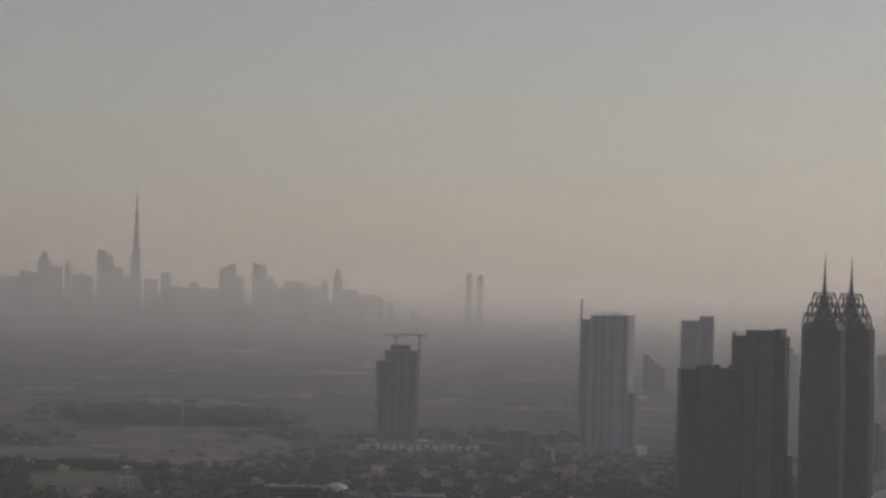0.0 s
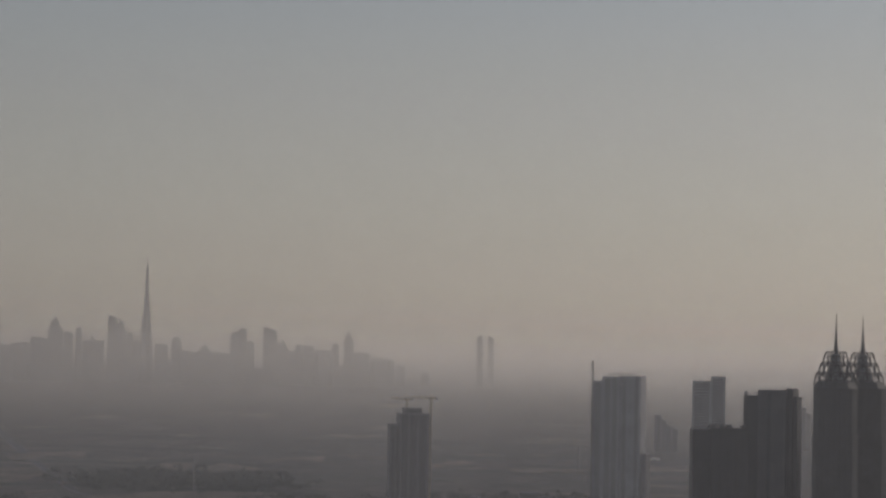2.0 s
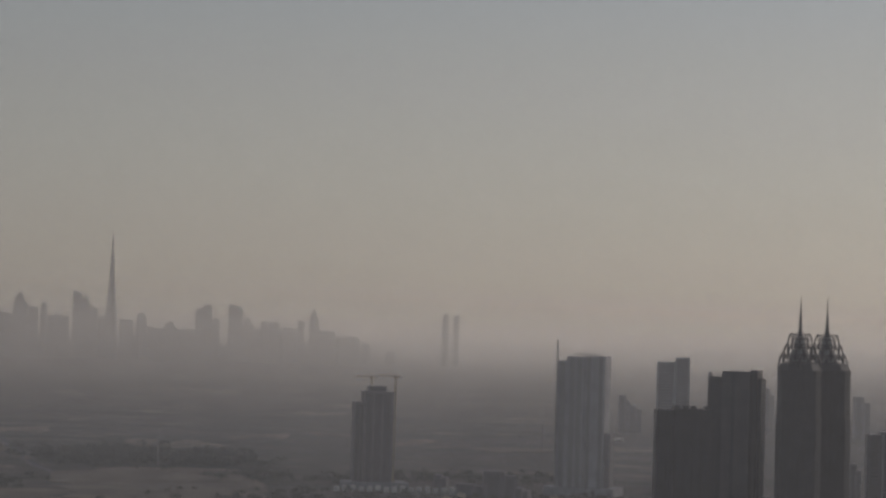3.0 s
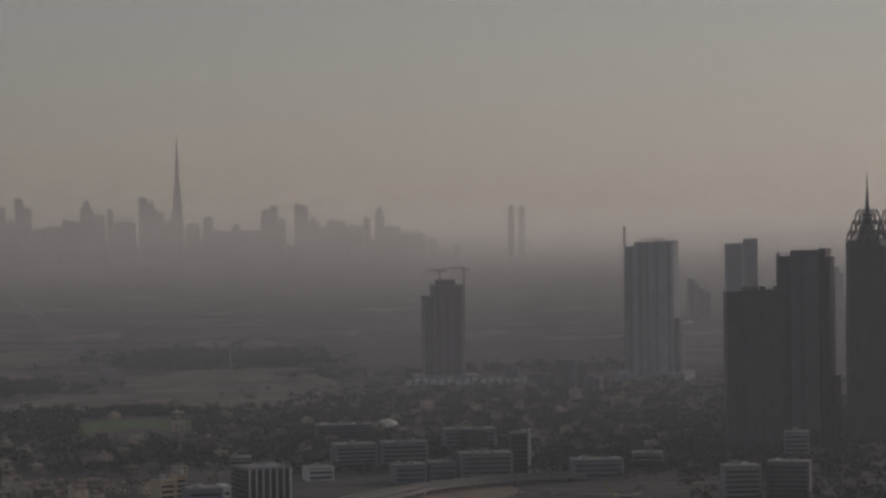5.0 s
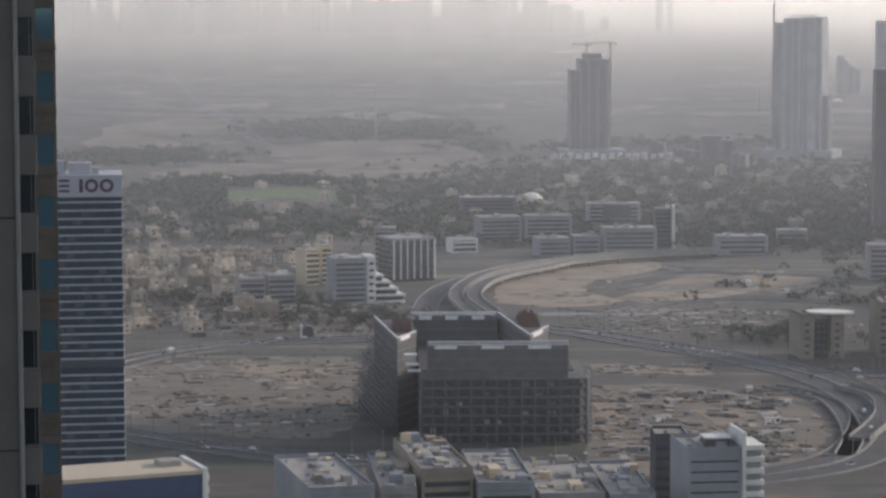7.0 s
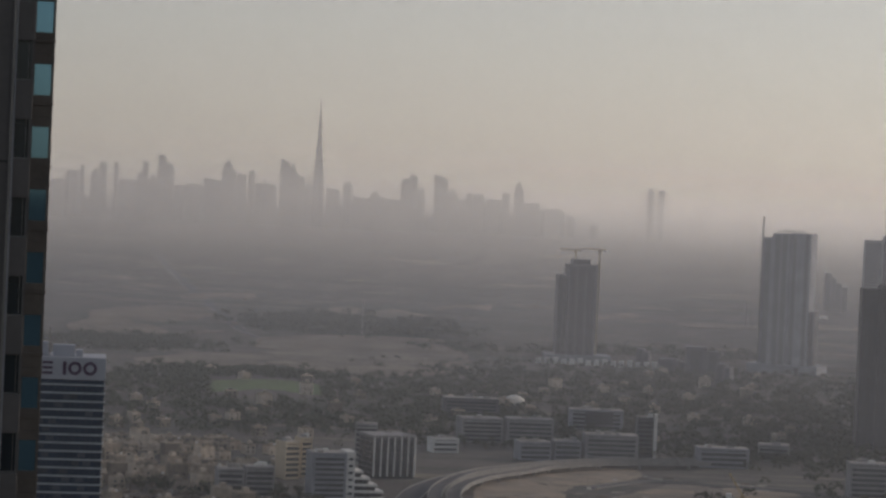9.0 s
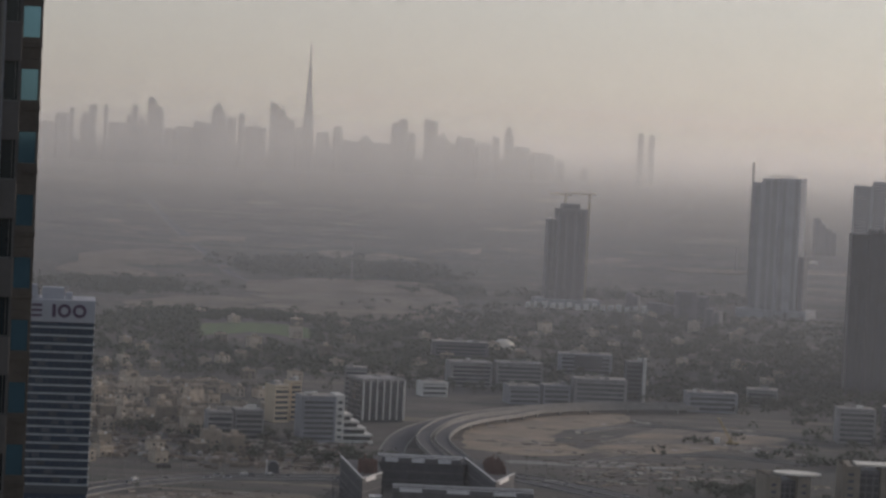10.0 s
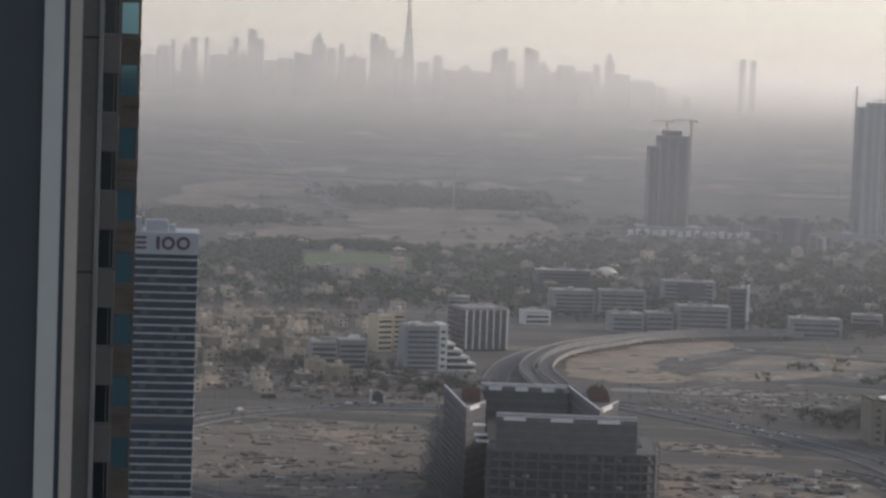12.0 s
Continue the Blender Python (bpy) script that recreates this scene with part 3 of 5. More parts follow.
lot("sand_lot", [(-2.62, 1725), (-2.5, 1850), (-1.5, 1965), (0.75, 2020), (1.1, 1955), (-0.3, 1870), (-0.55, 1800), (0.3, 1735), (-1.0, 1700)], M_SAND, 0.10,
    "bare tan sand lot inside a curving road", "sand")
lot("sand_lot", [(0.1, 1752), (1.0, 1850), (2.0, 1930), (3.4, 1950), (4.75, 1893), (4.2, 1840), (3.3, 1800), (1.9, 1760), (1.0, 1722)], M_DIRT, 0.09,
    "brown oval lot of levelled earth", "earth lot")
lot("sand_lot", [(2.9, 1890), (3.3, 1935), (4.6, 1900), (4.2, 1858), (3.4, 1850)], M_SAND, 0.16, "pale sand patch on levelled earth", "sand")
lot("sand_lot", [(0.3, 1768), (0.9, 1800), (1.6, 1808), (2.7, 1825), (3.3, 1815), (2.6, 1775), (1.4, 1742), (0.8, 1740)], M_SAND, 0.15, "pale curved sand strip on levelled earth", "sand")
lot("sand_lot", [(1.0, 1850), (1.6, 1880), (2.3, 1880), (2.2, 1858), (1.5, 1845)], M_SAND, 0.15, "pale sand patch on levelled earth", "sand")
lot("sand_lot", [(-1.55, 1652), (0.2, 1655), (1.8, 1662), (1.82, 1680), (0.2, 1674), (-1.5, 1668)], M_KERB, 0.12, "pale concrete strip beside the road", "pavement", 1.0)
lot("sand_lot", [(-8.9, 1432), (-7.6, 1425), (-6.4, 1402), (-6.7, 1362), (-7.1, 1340), (-7.6, 1372)], M_SAND, 0.12, "sunlit sand heap area on a vacant plot", "sand")
lot("sand_lot", [(-11.6, 1395), (-9.6, 1440), (-7.2, 1455), (-5.9, 1440), (-5.7, 1250), (-6.6, 1180), (-9.0, 1190), (-11.6, 1230)], M_DIRT, 0.05,
    "vacant brown earth plot with tracks", "earth lot", 9)
lot("sand_lot", [(-6.6, 1545), (-5.2, 1550), (-5.1, 1640), (-6.9, 1645), (-7.6, 1600)], M_DIRT, 0.07, "bare earth yard beside low houses", "earth lot")
lot("sand_lot", [(-0.5, 1340), (1.6, 1350), (4.2, 1290), (4.9, 1200), (4.2, 1110), (2.0, 1080), (-0.4, 1100)], M_DIRT, 0.05, "construction yard of packed earth", "earth lot", 6)
lot("sand_lot", [(-0.35, 1395), (0.8, 1392), (2.1, 1385), (2.2, 1404), (0.8, 1418), (-0.4, 1424)], M_SAND, 0.12, "pale sand verge along the highway", "sand")
lot("sand_lot", [(-0.5, 1300), (0.1, 1290), (0.5, 1200), (1.0, 1120), (0.55, 1112), (-0.05, 1190)], M_SAND, 0.12, "pale haul track through the yard", "sand")
lot("sand_lot", [(1.9, 1262), (2.8, 1275), (3.7, 1250), (3.6, 1215), (2.6, 1208)], M_SAND, 0.10, "round pale heap area in the yard", "sand")
lot("sand_lot", [(6.2, 1400), (9.0, 1385), (12.5, 1370), (12.5, 1340), (9.0, 1345), (6.6, 1350)], M_DIRT, 0.05, "earth verge before tan offices", "earth lot", 6)
lot("sand_lot", [(8.4, 1290), (10.5, 1300), (12.8, 1280), (12.8, 1220), (10.2, 1225), (8.6, 1240)], M_SAND, 0.05, "sandy ground beside the interchange", "sand", 6)
lot("lawn", [(-8.6, 2806), (-7.33, 2853), (-6.24, 2807), (-6.2, 2650), (-7.4, 2700), (-8.6, 2640)], M_LAWN, 0.1, "green watered lawn among trees", "lawn")
lot("sand_lot", [(-10.33, 3137), (-9.13, 3261), (-7.99, 3296), (-7.35, 3256), (-8.23, 2963), (-10.14, 2985)], M_PLAIN, 0.1, "pale sand flat on the plain", "sand", 34, 0.017)
lot("sand_lot", [(-7.68, 3562), (-6.6, 3624), (-4.56, 3645), (-3.41, 3607), (-2.95, 3298), (-4.02, 2998), (-6.4, 2960), (-7.3, 3245)], M_PLAIN, 0.5, "brown earth flat on the plain", "earth lot", 34, 0.017)
lot("sand_lot", [(-11.68, 3674), (-10.93, 3808), (-9.42, 3864), (-8.59, 3831), (-8.38, 3642), (-10.16, 3571), (-11.67, 3573)], M_PLAIN, 0.6, "long pale sand flat beyond scrub", "sand", 34, 0.017)
lot("sand_lot", [(-3.98, 3524), (-2.96, 3524), (-3.01, 3200), (-3.65, 3346)], M_PLAIN, 0.9, "pale sand flat at the edge of brown earth", "sand", 34, 0.017)
for ring in ([(-6.14, 3913), (-4.84, 3923), (-4.0, 3861), (-6.1, 3838)], [(-0.08, 3952), (0.87, 3985), (1.0, 3930), (-0.01, 3900)], [(-3.7, 3969), (-2.05, 4025), (-1.03, 4020), (-1.03, 3985), (-3.69, 3935)],
             [(-9.93, 3916), (-9.93, 3969), (-7.9, 4022), (-7.9, 3961)], [(1.2, 3905), (2.4, 3925), (3.6, 3900), (2.4, 3880)]):
    lot("sand_lot", ring, M_PLAIN, 0.6, "narrow pale sand strip on the far plain", "sand", 34, 0.017)

highway = road([(-12.4, 1385), (-11.02, 1445), (-9.82, 1483), (-8.29, 1513), (-6.63, 1527), (-4.5, 1540), (-2.2, 1560)], 26, "grey dual highway with pale kerbs", median=True)
avenue = road([(-2.2, 1590), (-0.86, 1566), (1.06, 1506), (2.97, 1452), (4.87, 1372), (5.95, 1285), (6.0, 1200), (5.2, 1125), (3.0, 1078), (1.0, 1062)], 30,
              "broad grey highway curving round a yard", median=True)
front_road = road([(4.6, 1418), (6.4, 1392), (8.6, 1370), (11.0, 1360), (13.4, 1362)], 18, "grey street before tan offices")
near_road = road([(-12.2, 1225), (-11.03, 1196), (-9.19, 1155), (-7.01, 1124), (-4.69, 1110), (-2.0, 1098), (0.5, 1072)], 24, "grey road in front of a construction site", median=True)
for off, w in ((0.0, 9), (0.42, 9)):
    road([(-2.2 + off * 1.4, 1470), (-2.8 + off * 1.3, 1570), (-3.2 + off * 1.15, 1640), (-3.5 + off, 1720), (-3.3 + off, 1800), (-2.75 + off, 1880 - off * 40), (-1.9 + off, 1935 - off * 40), (-0.8, 1990 - off * 60), (0.5, 2035 - off * 60), (2.6, 2075 - off * 60)],
         w, "curving elevated viaduct with pale side walls", lift=5.0, walls=1.1)
road([(-3.6, 1500), (-4.2, 1610), (-4.1, 1740), (-3.6, 1840), (-2.6, 1930), (-1.2, 1985), (0.6, 2060), (3.0, 2110)], 16, "grey road beside the viaduct")
for pts, lift in (([(3.6, 1345), (4.3, 1326), (4.94, 1296), (5.32, 1240), (5.46, 1186), (5.3, 1140)], 0.0), ([(5.2, 1345), (5.96, 1313), (6.17, 1265), (5.98, 1222), (5.6, 1180)], 1.5),
                  ([(7.2, 1300), (7.32, 1230), (7.2, 1170), (6.6, 1120)], 0.0), ([(8.05, 1300), (8.15, 1240), (7.85, 1190), (7.2, 1140)], 0.0)):
    road(pts, 9, "grey interchange ramp with pale retaining walls", lift=lift, walls=1.4)
road([(9.0, 1330), (10.5, 1325), (12.2, 1300), (13.2, 1250)], 9, "grey slip road")
road([(10.0, 1240), (11.0, 1275), (12.6, 1285), (13.6, 1270)], 8, "grey slip road with pale kerb", walls=1.2)
road([(-9.96, 4390), (-9.44, 4156), (-8.92, 3956), (-8.33, 3778), (-7.98, 3648), (-7.37, 3560), (-6.72, 3400), (-6.12, 2959)], 16, "straight pale road across the plain", walls=0.2)
for d0, d1 in ((1925, 1905), (1722, 1735)):
    road([(0.0, d0 - 60), (1.2, d0), (3.0, d1 + 20), (5.2, d1)], 10, "grey service road round an earth lot")


def underpass():
    t = thing("underpass_portal", 7.7, 1276, 0, "dark underpass mouth with pale concrete surround", "underpass", twist=4)
    part("lintel", box(-9.5, 9.5, -1, 2, 5, 7, 0.1), M_KERB, t)
    for x in (-9.5, 8.3):
        part("abutment", box(x, x + 1.2, -1, 14, -0.2, 6, 0.1), M_KERB, t)
    # solid dark block fills the opening as its painted shade
    part("void", box(-8.2, 8.2, 0.5, 14, -0.2, 5.2), M_SHADEJOINT, t)


underpass()


# ---- the near tower ----
def near_tower():
    t = thing("apartment_tower", -13.0, 117, 0, "dark residential tower with pale pilasters and blue windows", "tower")
    top, storey = 236.0, 3.57
    wall = mat("brown_grey_wall", (0.125, 0.113, 0.106), 0.8, (0.092, 0.084, 0.078), 3.5, 0.35, 0.1)
    far_wall = mat("brown_stone_wall", (0.13, 0.108, 0.088), 0.8, (0.075, 0.063, 0.054), 2.2, 0.3, 0.15)
    panel = part("wall_panel", box(-7.0, -0.74, 0.0, 1.5, 0.04, storey * 3 - 0.04), wall, t, local=Matrix.Translation((0, 0, -2.24)))
    for i in range(1, 22):
        again(panel, Matrix.Translation((0, 0, -2.24 + i * storey * 3)))
    part("panel_backing", box(-6.9, -0.7, 0.12, 1.5, 0, top), M_SHADEJOINT, t)
    part("downpipe", add_tube(bmesh.new(), (-0.68, -0.1, 0), (-0.68, -0.1, top), 0.055, sides=10), M_STEEL, t)
    part("downpipe", add_tube(bmesh.new(), (-0.57, -0.06, 0), (-0.57, -0.06, top), 0.045, sides=10), M_PALE, t)
    # bay with dark windows, set into the wall
    part("bay_wall", box(-0.74, 0.24, 0.42, 20, 0, top), wall, t)
    n0 = (206.78 - 1.8) % storey
    sill = part("bay_spandrel", box(-0.70, 0.24, 0.0, 0.42, 0, storey - 1.8, 0.015), wall, t, local=Matrix.Translation((0, 0, n0 + 1.8)))
    pane = part("bay_window", box(-0.62, 0.17, 0.3, 0.4, 0, 1.8), glass_material("dark_pane", (0.010, 0.021, 0.030), 0.2), t, local=Matrix.Translation((0, 0, n0)))
    frame_bm = bmesh.new()
    for x0, x1 in ((-0.62, -0.57), (0.12, 0.17), (-0.02, 0.01)):
        add_box(frame_bm, x0, x1, 0.22, 0.34, 0, 1.8)
    add_box(frame_bm, -0.62, 0.17, 0.22, 0.34, 0, 0.05)
    trim = part("window_frame", frame_bm, M_STEEL, t, local=Matrix.Translation((0, 0, n0)))
    cheek = part("bay_cheek", box(-0.70, -0.62, 0.01, 0.42, 0, 1.8), wall, t, local=Matrix.Translation((0, 0, n0)))
    edge = part("bay_cheek", box(0.17, 0.24, 0.01, 0.42, 0, 1.8), wall, t, local=Matrix.Translation((0, 0, n0)))
    for i in range(1, int((top - n0) / storey)):
        for o, z in ((sill, n0 + 1.8), (pane, n0), (trim, n0), (cheek, n0), (edge, n0)):
            again(o, Matrix.Translation((0, 0, z + i * storey)))
    # rear wing, further away, with blue windows
    y = 29.6
    part("rear_wall", box(-12, 1.44, y + 0.3, y + 24, 0, top), far_wall, t)
    m0 = (207.19 - 1.76) % storey
    spand = bmesh.new()
    add_box(spand, -2, 1.46, y, y + 0.3, 0.0, 0.55, 0.01)
    add_box(spand, -2, 1.45, y + 0.03, y + 0.3, 0.56, 1.22, 0.01)
    add_box(spand, -2, 1.5, y - 0.05, y + 0.3, 1.23, 1.42, 0.01)
    add_box(spand, -2, 1.46, y, y + 0.3, 1.43, storey - 1.76, 0.01)
    sp = part("rear_spandrel", spand, far_wall, t, local=Matrix.Translation((0, 0, m0 + 1.76)))
    pn = part("blue_window", box(0.36, 1.3, y + 0.12, y + 0.2, 0, 1.76), M_BLUEWIN, t, "blue reflective window", local=Matrix.Translation((0, 0, m0)))
    j1 = part("rear_jamb", box(-2, 0.36, y + 0.005, y + 0.3, 0, 1.76), far_wall, t, local=Matrix.Translation((0, 0, m0)))
    j2 = part("rear_jamb", box(1.3, 1.45, y + 0.005, y + 0.3, 0, 1.76), far_wall, t, local=Matrix.Translation((0, 0, m0)))
    for i in range(1, int((top - m0) / storey)):
        for o, z in ((sp, m0 + 1.76), (pn, m0), (j1, m0), (j2, m0)):
            again(o, Matrix.Translation((0, 0, z + i * storey)))


def add_ring(bm, x, z, rx, rz, thick, sides=24):
    """A flat upright ring with a body."""
    loops = []
    for ux, uz, y in ((rx, rz, -0.4), (rx - thick, rz - thick, -0.4), (rx - thick, rz - thick, -0.1), (rx, rz, -0.1)):
        loops.append([bm.verts.new((x + ux * math.cos(2 * math.pi * i / sides), y, z + uz * math.sin(2 * math.pi * i / sides))) for i in range(sides)])
    for p, q in zip(loops, loops[1:] + loops[:1]):
        for i in range(sides):
            bm.faces.new((p[i], p[(i + 1) % sides], q[(i + 1) % sides], q[i]))
    bmesh.ops.recalc_face_normals(bm, faces=bm.faces)


def striped_tower():
    d = 1110
    t = thing("office_tower", -11.9, d, 0, "blue-glazed office tower with thin white floor lines", "tower", twist=0)
    x0, x1, body = -28.0, radians(0.905) * d, 118.9
    glass = glass_material("deep_blue_glass", (0.026, 0.046, 0.08), 0.2)
    rim = mat("floor_line", (0.40, 0.43, 0.44), 0.6, size=5, spread=0.2)
    part("core", box(x0 + 0.35, x1 - 0.35, 0.35, 30, 0, body), glass, t)
    storey = 3.6
    line = part("floor_line", box(x0, x1, 0, 30.3, 0, 0.78, 0.03), rim, t, local=Matrix.Translation((0, 0, body - 2.6)))
    mull = bmesh.new()
    for i in range(20):
        x = x0 + 0.6 + i * (x1 - x0 - 1.2) / 19
        add_box(mull, x - 0.06, x + 0.06, 0.2, 0.36, 0, storey - 0.6)
    mullions = part("mullion_row", mull, M_TGLASS, t, local=Matrix.Translation((0, 0, body - 2.6 - storey + 0.62)))
    blind = part("blind", box(x0 + 2, x0 + 5.4, 0.29, 0.36, 0, 2.0), mat("office_blind", (0.05, 0.062, 0.085), 0.6, random_by=0.5), t, local=Matrix.Translation((0, 0, body - 5)))
    for i in range(1, 32):
        z = body - 2.6 - i * storey
        if i == 20:
            part("plant_floor", box(x0 + 0.1, x1 - 0.1, 0.1, 30.2, z, z + storey, 0.03), glass_material("plant_louvre", (0.045, 0.055, 0.07), 0.5), t)
            continue
        again(line, Matrix.Translation((0, 0, z)))
        again(mullions, Matrix.Translation((0, 0, z - storey + 0.62)))
        for _ in range(3):
            again(blind, Matrix.Translation((random.uniform(0, 36), 0, z - storey + 1.4)))
    part("sign_band", box(x0, x1, -0.1, 30.4, body, 128.5, 0.08), M_PANEL, t, "pale grey roof band")
    # name sign as plain shapes
    for a, b, z0, z1 in ((-12.40, -12.17, 121.1, 126.7), (-11.95, -11.87, 121.0, 126.7), (-11.83, -11.53, 120.9, 126.8), (-11.50, -11.19, 120.9, 126.8)):
        u, v = radians(a + 11.9) * d, radians(b + 11.9) * d
        bm = bmesh.new()
        if v - u < 2.2:
            add_box(bm, u, v, -0.4, -0.1, z0, z1, 0.05)
        elif a < -12:
            for k in range(3):
                add_box(bm, u, v, -0.4, -0.1, z0 + k * 2.25, z0 + k * 2.25 + 1.05, 0.05)
        else:
            add_ring(bm, (u + v) / 2, (z0 + z1) / 2, (v - u) / 2, (z1 - z0) / 2, 1.3)
        part("sign_shape", bm, M_PURPLE, t, "purple sign shape")
    for x, w, h in ((-14, 6.5, 6.0), (-5.5, 9.5, 5.0), (4.5, 3.0, 3.0)):
        part("plant_box", box(x, x + w, 6, 12, 128.5, 128.5 + h, 0.1), M_PANEL, t)
    bm = bmesh.new()
    add_tube(bm, (-7, 8, 128.5), (-7, 8, 141), 0.2), add_tube(bm, (-9.5, 8, 134), (-4, 8, 135.5), 0.15)
    part("aerial", bm, M_STEEL, t)


def own_facade():
    """Edge of the building that the eye looks out of: a dark reveal with a pale metal profile, then a fin further along."""
    t = thing("facade_edge", -15.0, 3.65, 0, "dark slate facade edge with pale metal profile", "facade")
    slate = mat("slate_wall", (0.052, 0.060, 0.072), 0.5, (0.043, 0.05, 0.06), 0.6, 0.05)
    u, v = 3.65 * math.tan(radians(-0.416)), 3.65 * math.tan(radians(0.021))
    part("reveal", box(-2.2, u - 0.001, 0.01, 0.3, 0, 214), slate, t)
    part("profile", box(u, v, 0.0, 0.04, 0, 214), mat("pale_profile", (0.50, 0.50, 0.485), 0.6, (0.43, 0.43, 0.415), 0.5, 0.04), t, "pale grey metal profile")
    t = thing("facade_fin", -14.1, 13.0, 0, "dark glazed strip with beige edge fin", "facade")
    a, b, c = 13 * math.tan(radians(-2.5)), 13 * math.tan(radians(-0.128)), 13 * math.tan(radians(0.148))
    part("glass_strip", box(a, b - 0.001, 0.02, 0.3, 0, 214), glass_material("strip_glass", (0.06, 0.078, 0.106), 0.3), t, "dark blue-grey glazed strip")
    part("edge_fin", box(b, c, 0.0, 0.12, 0, 214), mat("beige_fin", (0.52, 0.455, 0.40), 0.7, (0.44, 0.385, 0.335), 0.8, 0.06), t, "beige edge fin")


near_tower()
own_facade()
striped_tower()


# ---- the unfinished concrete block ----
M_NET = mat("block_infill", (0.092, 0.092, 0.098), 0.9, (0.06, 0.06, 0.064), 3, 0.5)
M_SLAB = mat("slab_edge", (0.13, 0.128, 0.129), 0.9, (0.10, 0.098, 0.10), 3, 0.6)
def unfinished_block():
    d = 1161
    t = thing("unfinished_building", -2.55, d, 0, "unfinished grey concrete building with open floors and scaffolding", "building", twist=2)

    def x(az):
        return radians(az + 2.55) * d

    def frame_volume(x0, x1, y0, y1, z0, floors, storey, bays):
        deck = part("floor_slab", box(x0, x1, y0, y1, 0, 0.7), M_SLAB, t, local=Matrix.Translation((0, 0, z0 + storey - 0.55)))
        for i in range(1, floors):
            again(deck, Matrix.Translation((0, 0, z0 + (i + 1) * storey - 0.55)))
        w = (x1 - x0 - 0.8) / bays
        post = part("column", box(0, 0.9, 0, 0.8, 0, storey - 0.55), M_RAW, t, local=Matrix.Translation((x0, y0 + 0.15, z0)))
        for i in range(floors):
            for j in range(bays + 1):
                again(post, Matrix.Translation((x0 + j * w, y0 + 0.15, z0 + i * storey)))
            for k in range(1, 5):
                again(post, Matrix.Translation((x1 - 0.8, y0 + k * (y1 - y0) / 5, z0 + i * storey)))
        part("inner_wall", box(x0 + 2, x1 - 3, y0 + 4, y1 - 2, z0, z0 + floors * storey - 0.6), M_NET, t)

    xa, xb, xc = x(-4.15), x(-0.95), x(-0.52)
    formwork = mat("formwork_wall", (0.105, 0.10, 0.10), 0.9, (0.07, 0.068, 0.068), 4, 0.6)
    frame_volume(xa - 4, xc, 0, 60, 0, 7, 4.3, 13)
    # closed upper storeys of the front bar, with shallow bands
    part("upper_wall", box(xa, xb, 1.2, 24, 30.3, 43.7), formwork, t)
    for i in range(3):
        part("floor_slab", box(xa - 0.15, xb + 0.15, 1.0, 24.2, 30.4 + i * 4.3, 30.8 + i * 4.3), M_SLAB, t)
    roofing = mat("roof_concrete", (0.095, 0.093, 0.095), 0.9, (0.06, 0.059, 0.06), 8, 1)
    part("roof_deck", box(xa + 0.2, xb - 0.2, 1.5, 23.8, 43.72, 44.0), roofing, t)
    # court floor coloured dark in place of the shade in the recess
    part("court_floor", box(xa - 4, xb + 4, 24.3, 118, 29.9, 30.9), M_SHADEJOINT, t)
    # three wings round the court, each with its floors
    left_wing = [(-46.5, 27), (-37.5, 52), (-40, 119), (-58.4, 112)]
    right_wing = [(16.4, 36), (27.1, 72), (22.3, 150), (4.4, 127)]
    rear_wing = [(-40.5, 113), (3.5, 113), (5.5, 134), (-41.5, 134)]
    for ring in (left_wing, right_wing, rear_wing):
        cx, cy = sum(p[0] for p in ring) / 4, sum(p[1] for p in ring) / 4
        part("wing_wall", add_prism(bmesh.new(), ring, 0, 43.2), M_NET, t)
        for i in range(10):
            bm = add_prism(bmesh.new(), [(px - cx, py - cy) for px, py in ring], 0, 0.6)
            bmesh.ops.scale(bm, vec=(1.03, 1.012, 1), verts=bm.verts)
            part("floor_slab", bm, M_SLAB if i < 9 else roofing, t, local=Matrix.Translation((cx, cy, 4.0 + i * 4.35)))
    # parapets with pale boards
    pale = mat("pale_board", (0.74, 0.72, 0.71), 0.7, (0.58, 0.56, 0.56), 2.5, 0.5)

    def parapet(p, q, z0, h, boards):
        p, q = Vector(p), Vector(q)
        way = (q - p)
        length, turned = way.length, math.atan2(way.y, way.x)
        m = Matrix.Translation((p.x, p.y, z0)) @ Matrix.Rotation(turned, 4, "Z")
        part("parapet", box(0, length, -0.25, 0.25, 0, h, 0.05), M_RAW, t, local=m)
        part("coping", box(0, length, -0.4, 0.4, h + 0.003, h + 0.3, 0.03), pale, t, local=m)
        for k in range(boards):
            a = (k + 0.15) * length / boards
            part("board", box(a, a + length / boards * 0.48, -0.5, -0.25, 0.25, h - 0.2), pale, t, local=m)

    parapet((xa, 1.0, 0), (xb, 1.0, 0), 43.7, 2.0, 3)
    for z in (45.9, 46.6):
        part("guard_rail", box(xa, xb, 2.0, 2.25, z, z + 0.22), M_SLAB, t)
    part("guard_board", box(xa, xb, 3.4, 3.6, 46.2, 47.3, 0.03), pale, t)
    parapet((-38, 112.6, 0), (2, 112.6, 0), 43.7, 2.4, 3)
    part("guard_board", box(-40, 3, 115, 115.3, 46.6, 47.6, 0.03), pale, t)
    for ring in (left_wing, right_wing):
        for k in (0, 3):
            p, q = ring[k], ring[(k + 1) % 4]
            if k == 3:
                p, q = q, p
            parapet((*p, 0), (*q, 0), 43.6, 2.2, 1 if k == 0 else 4)
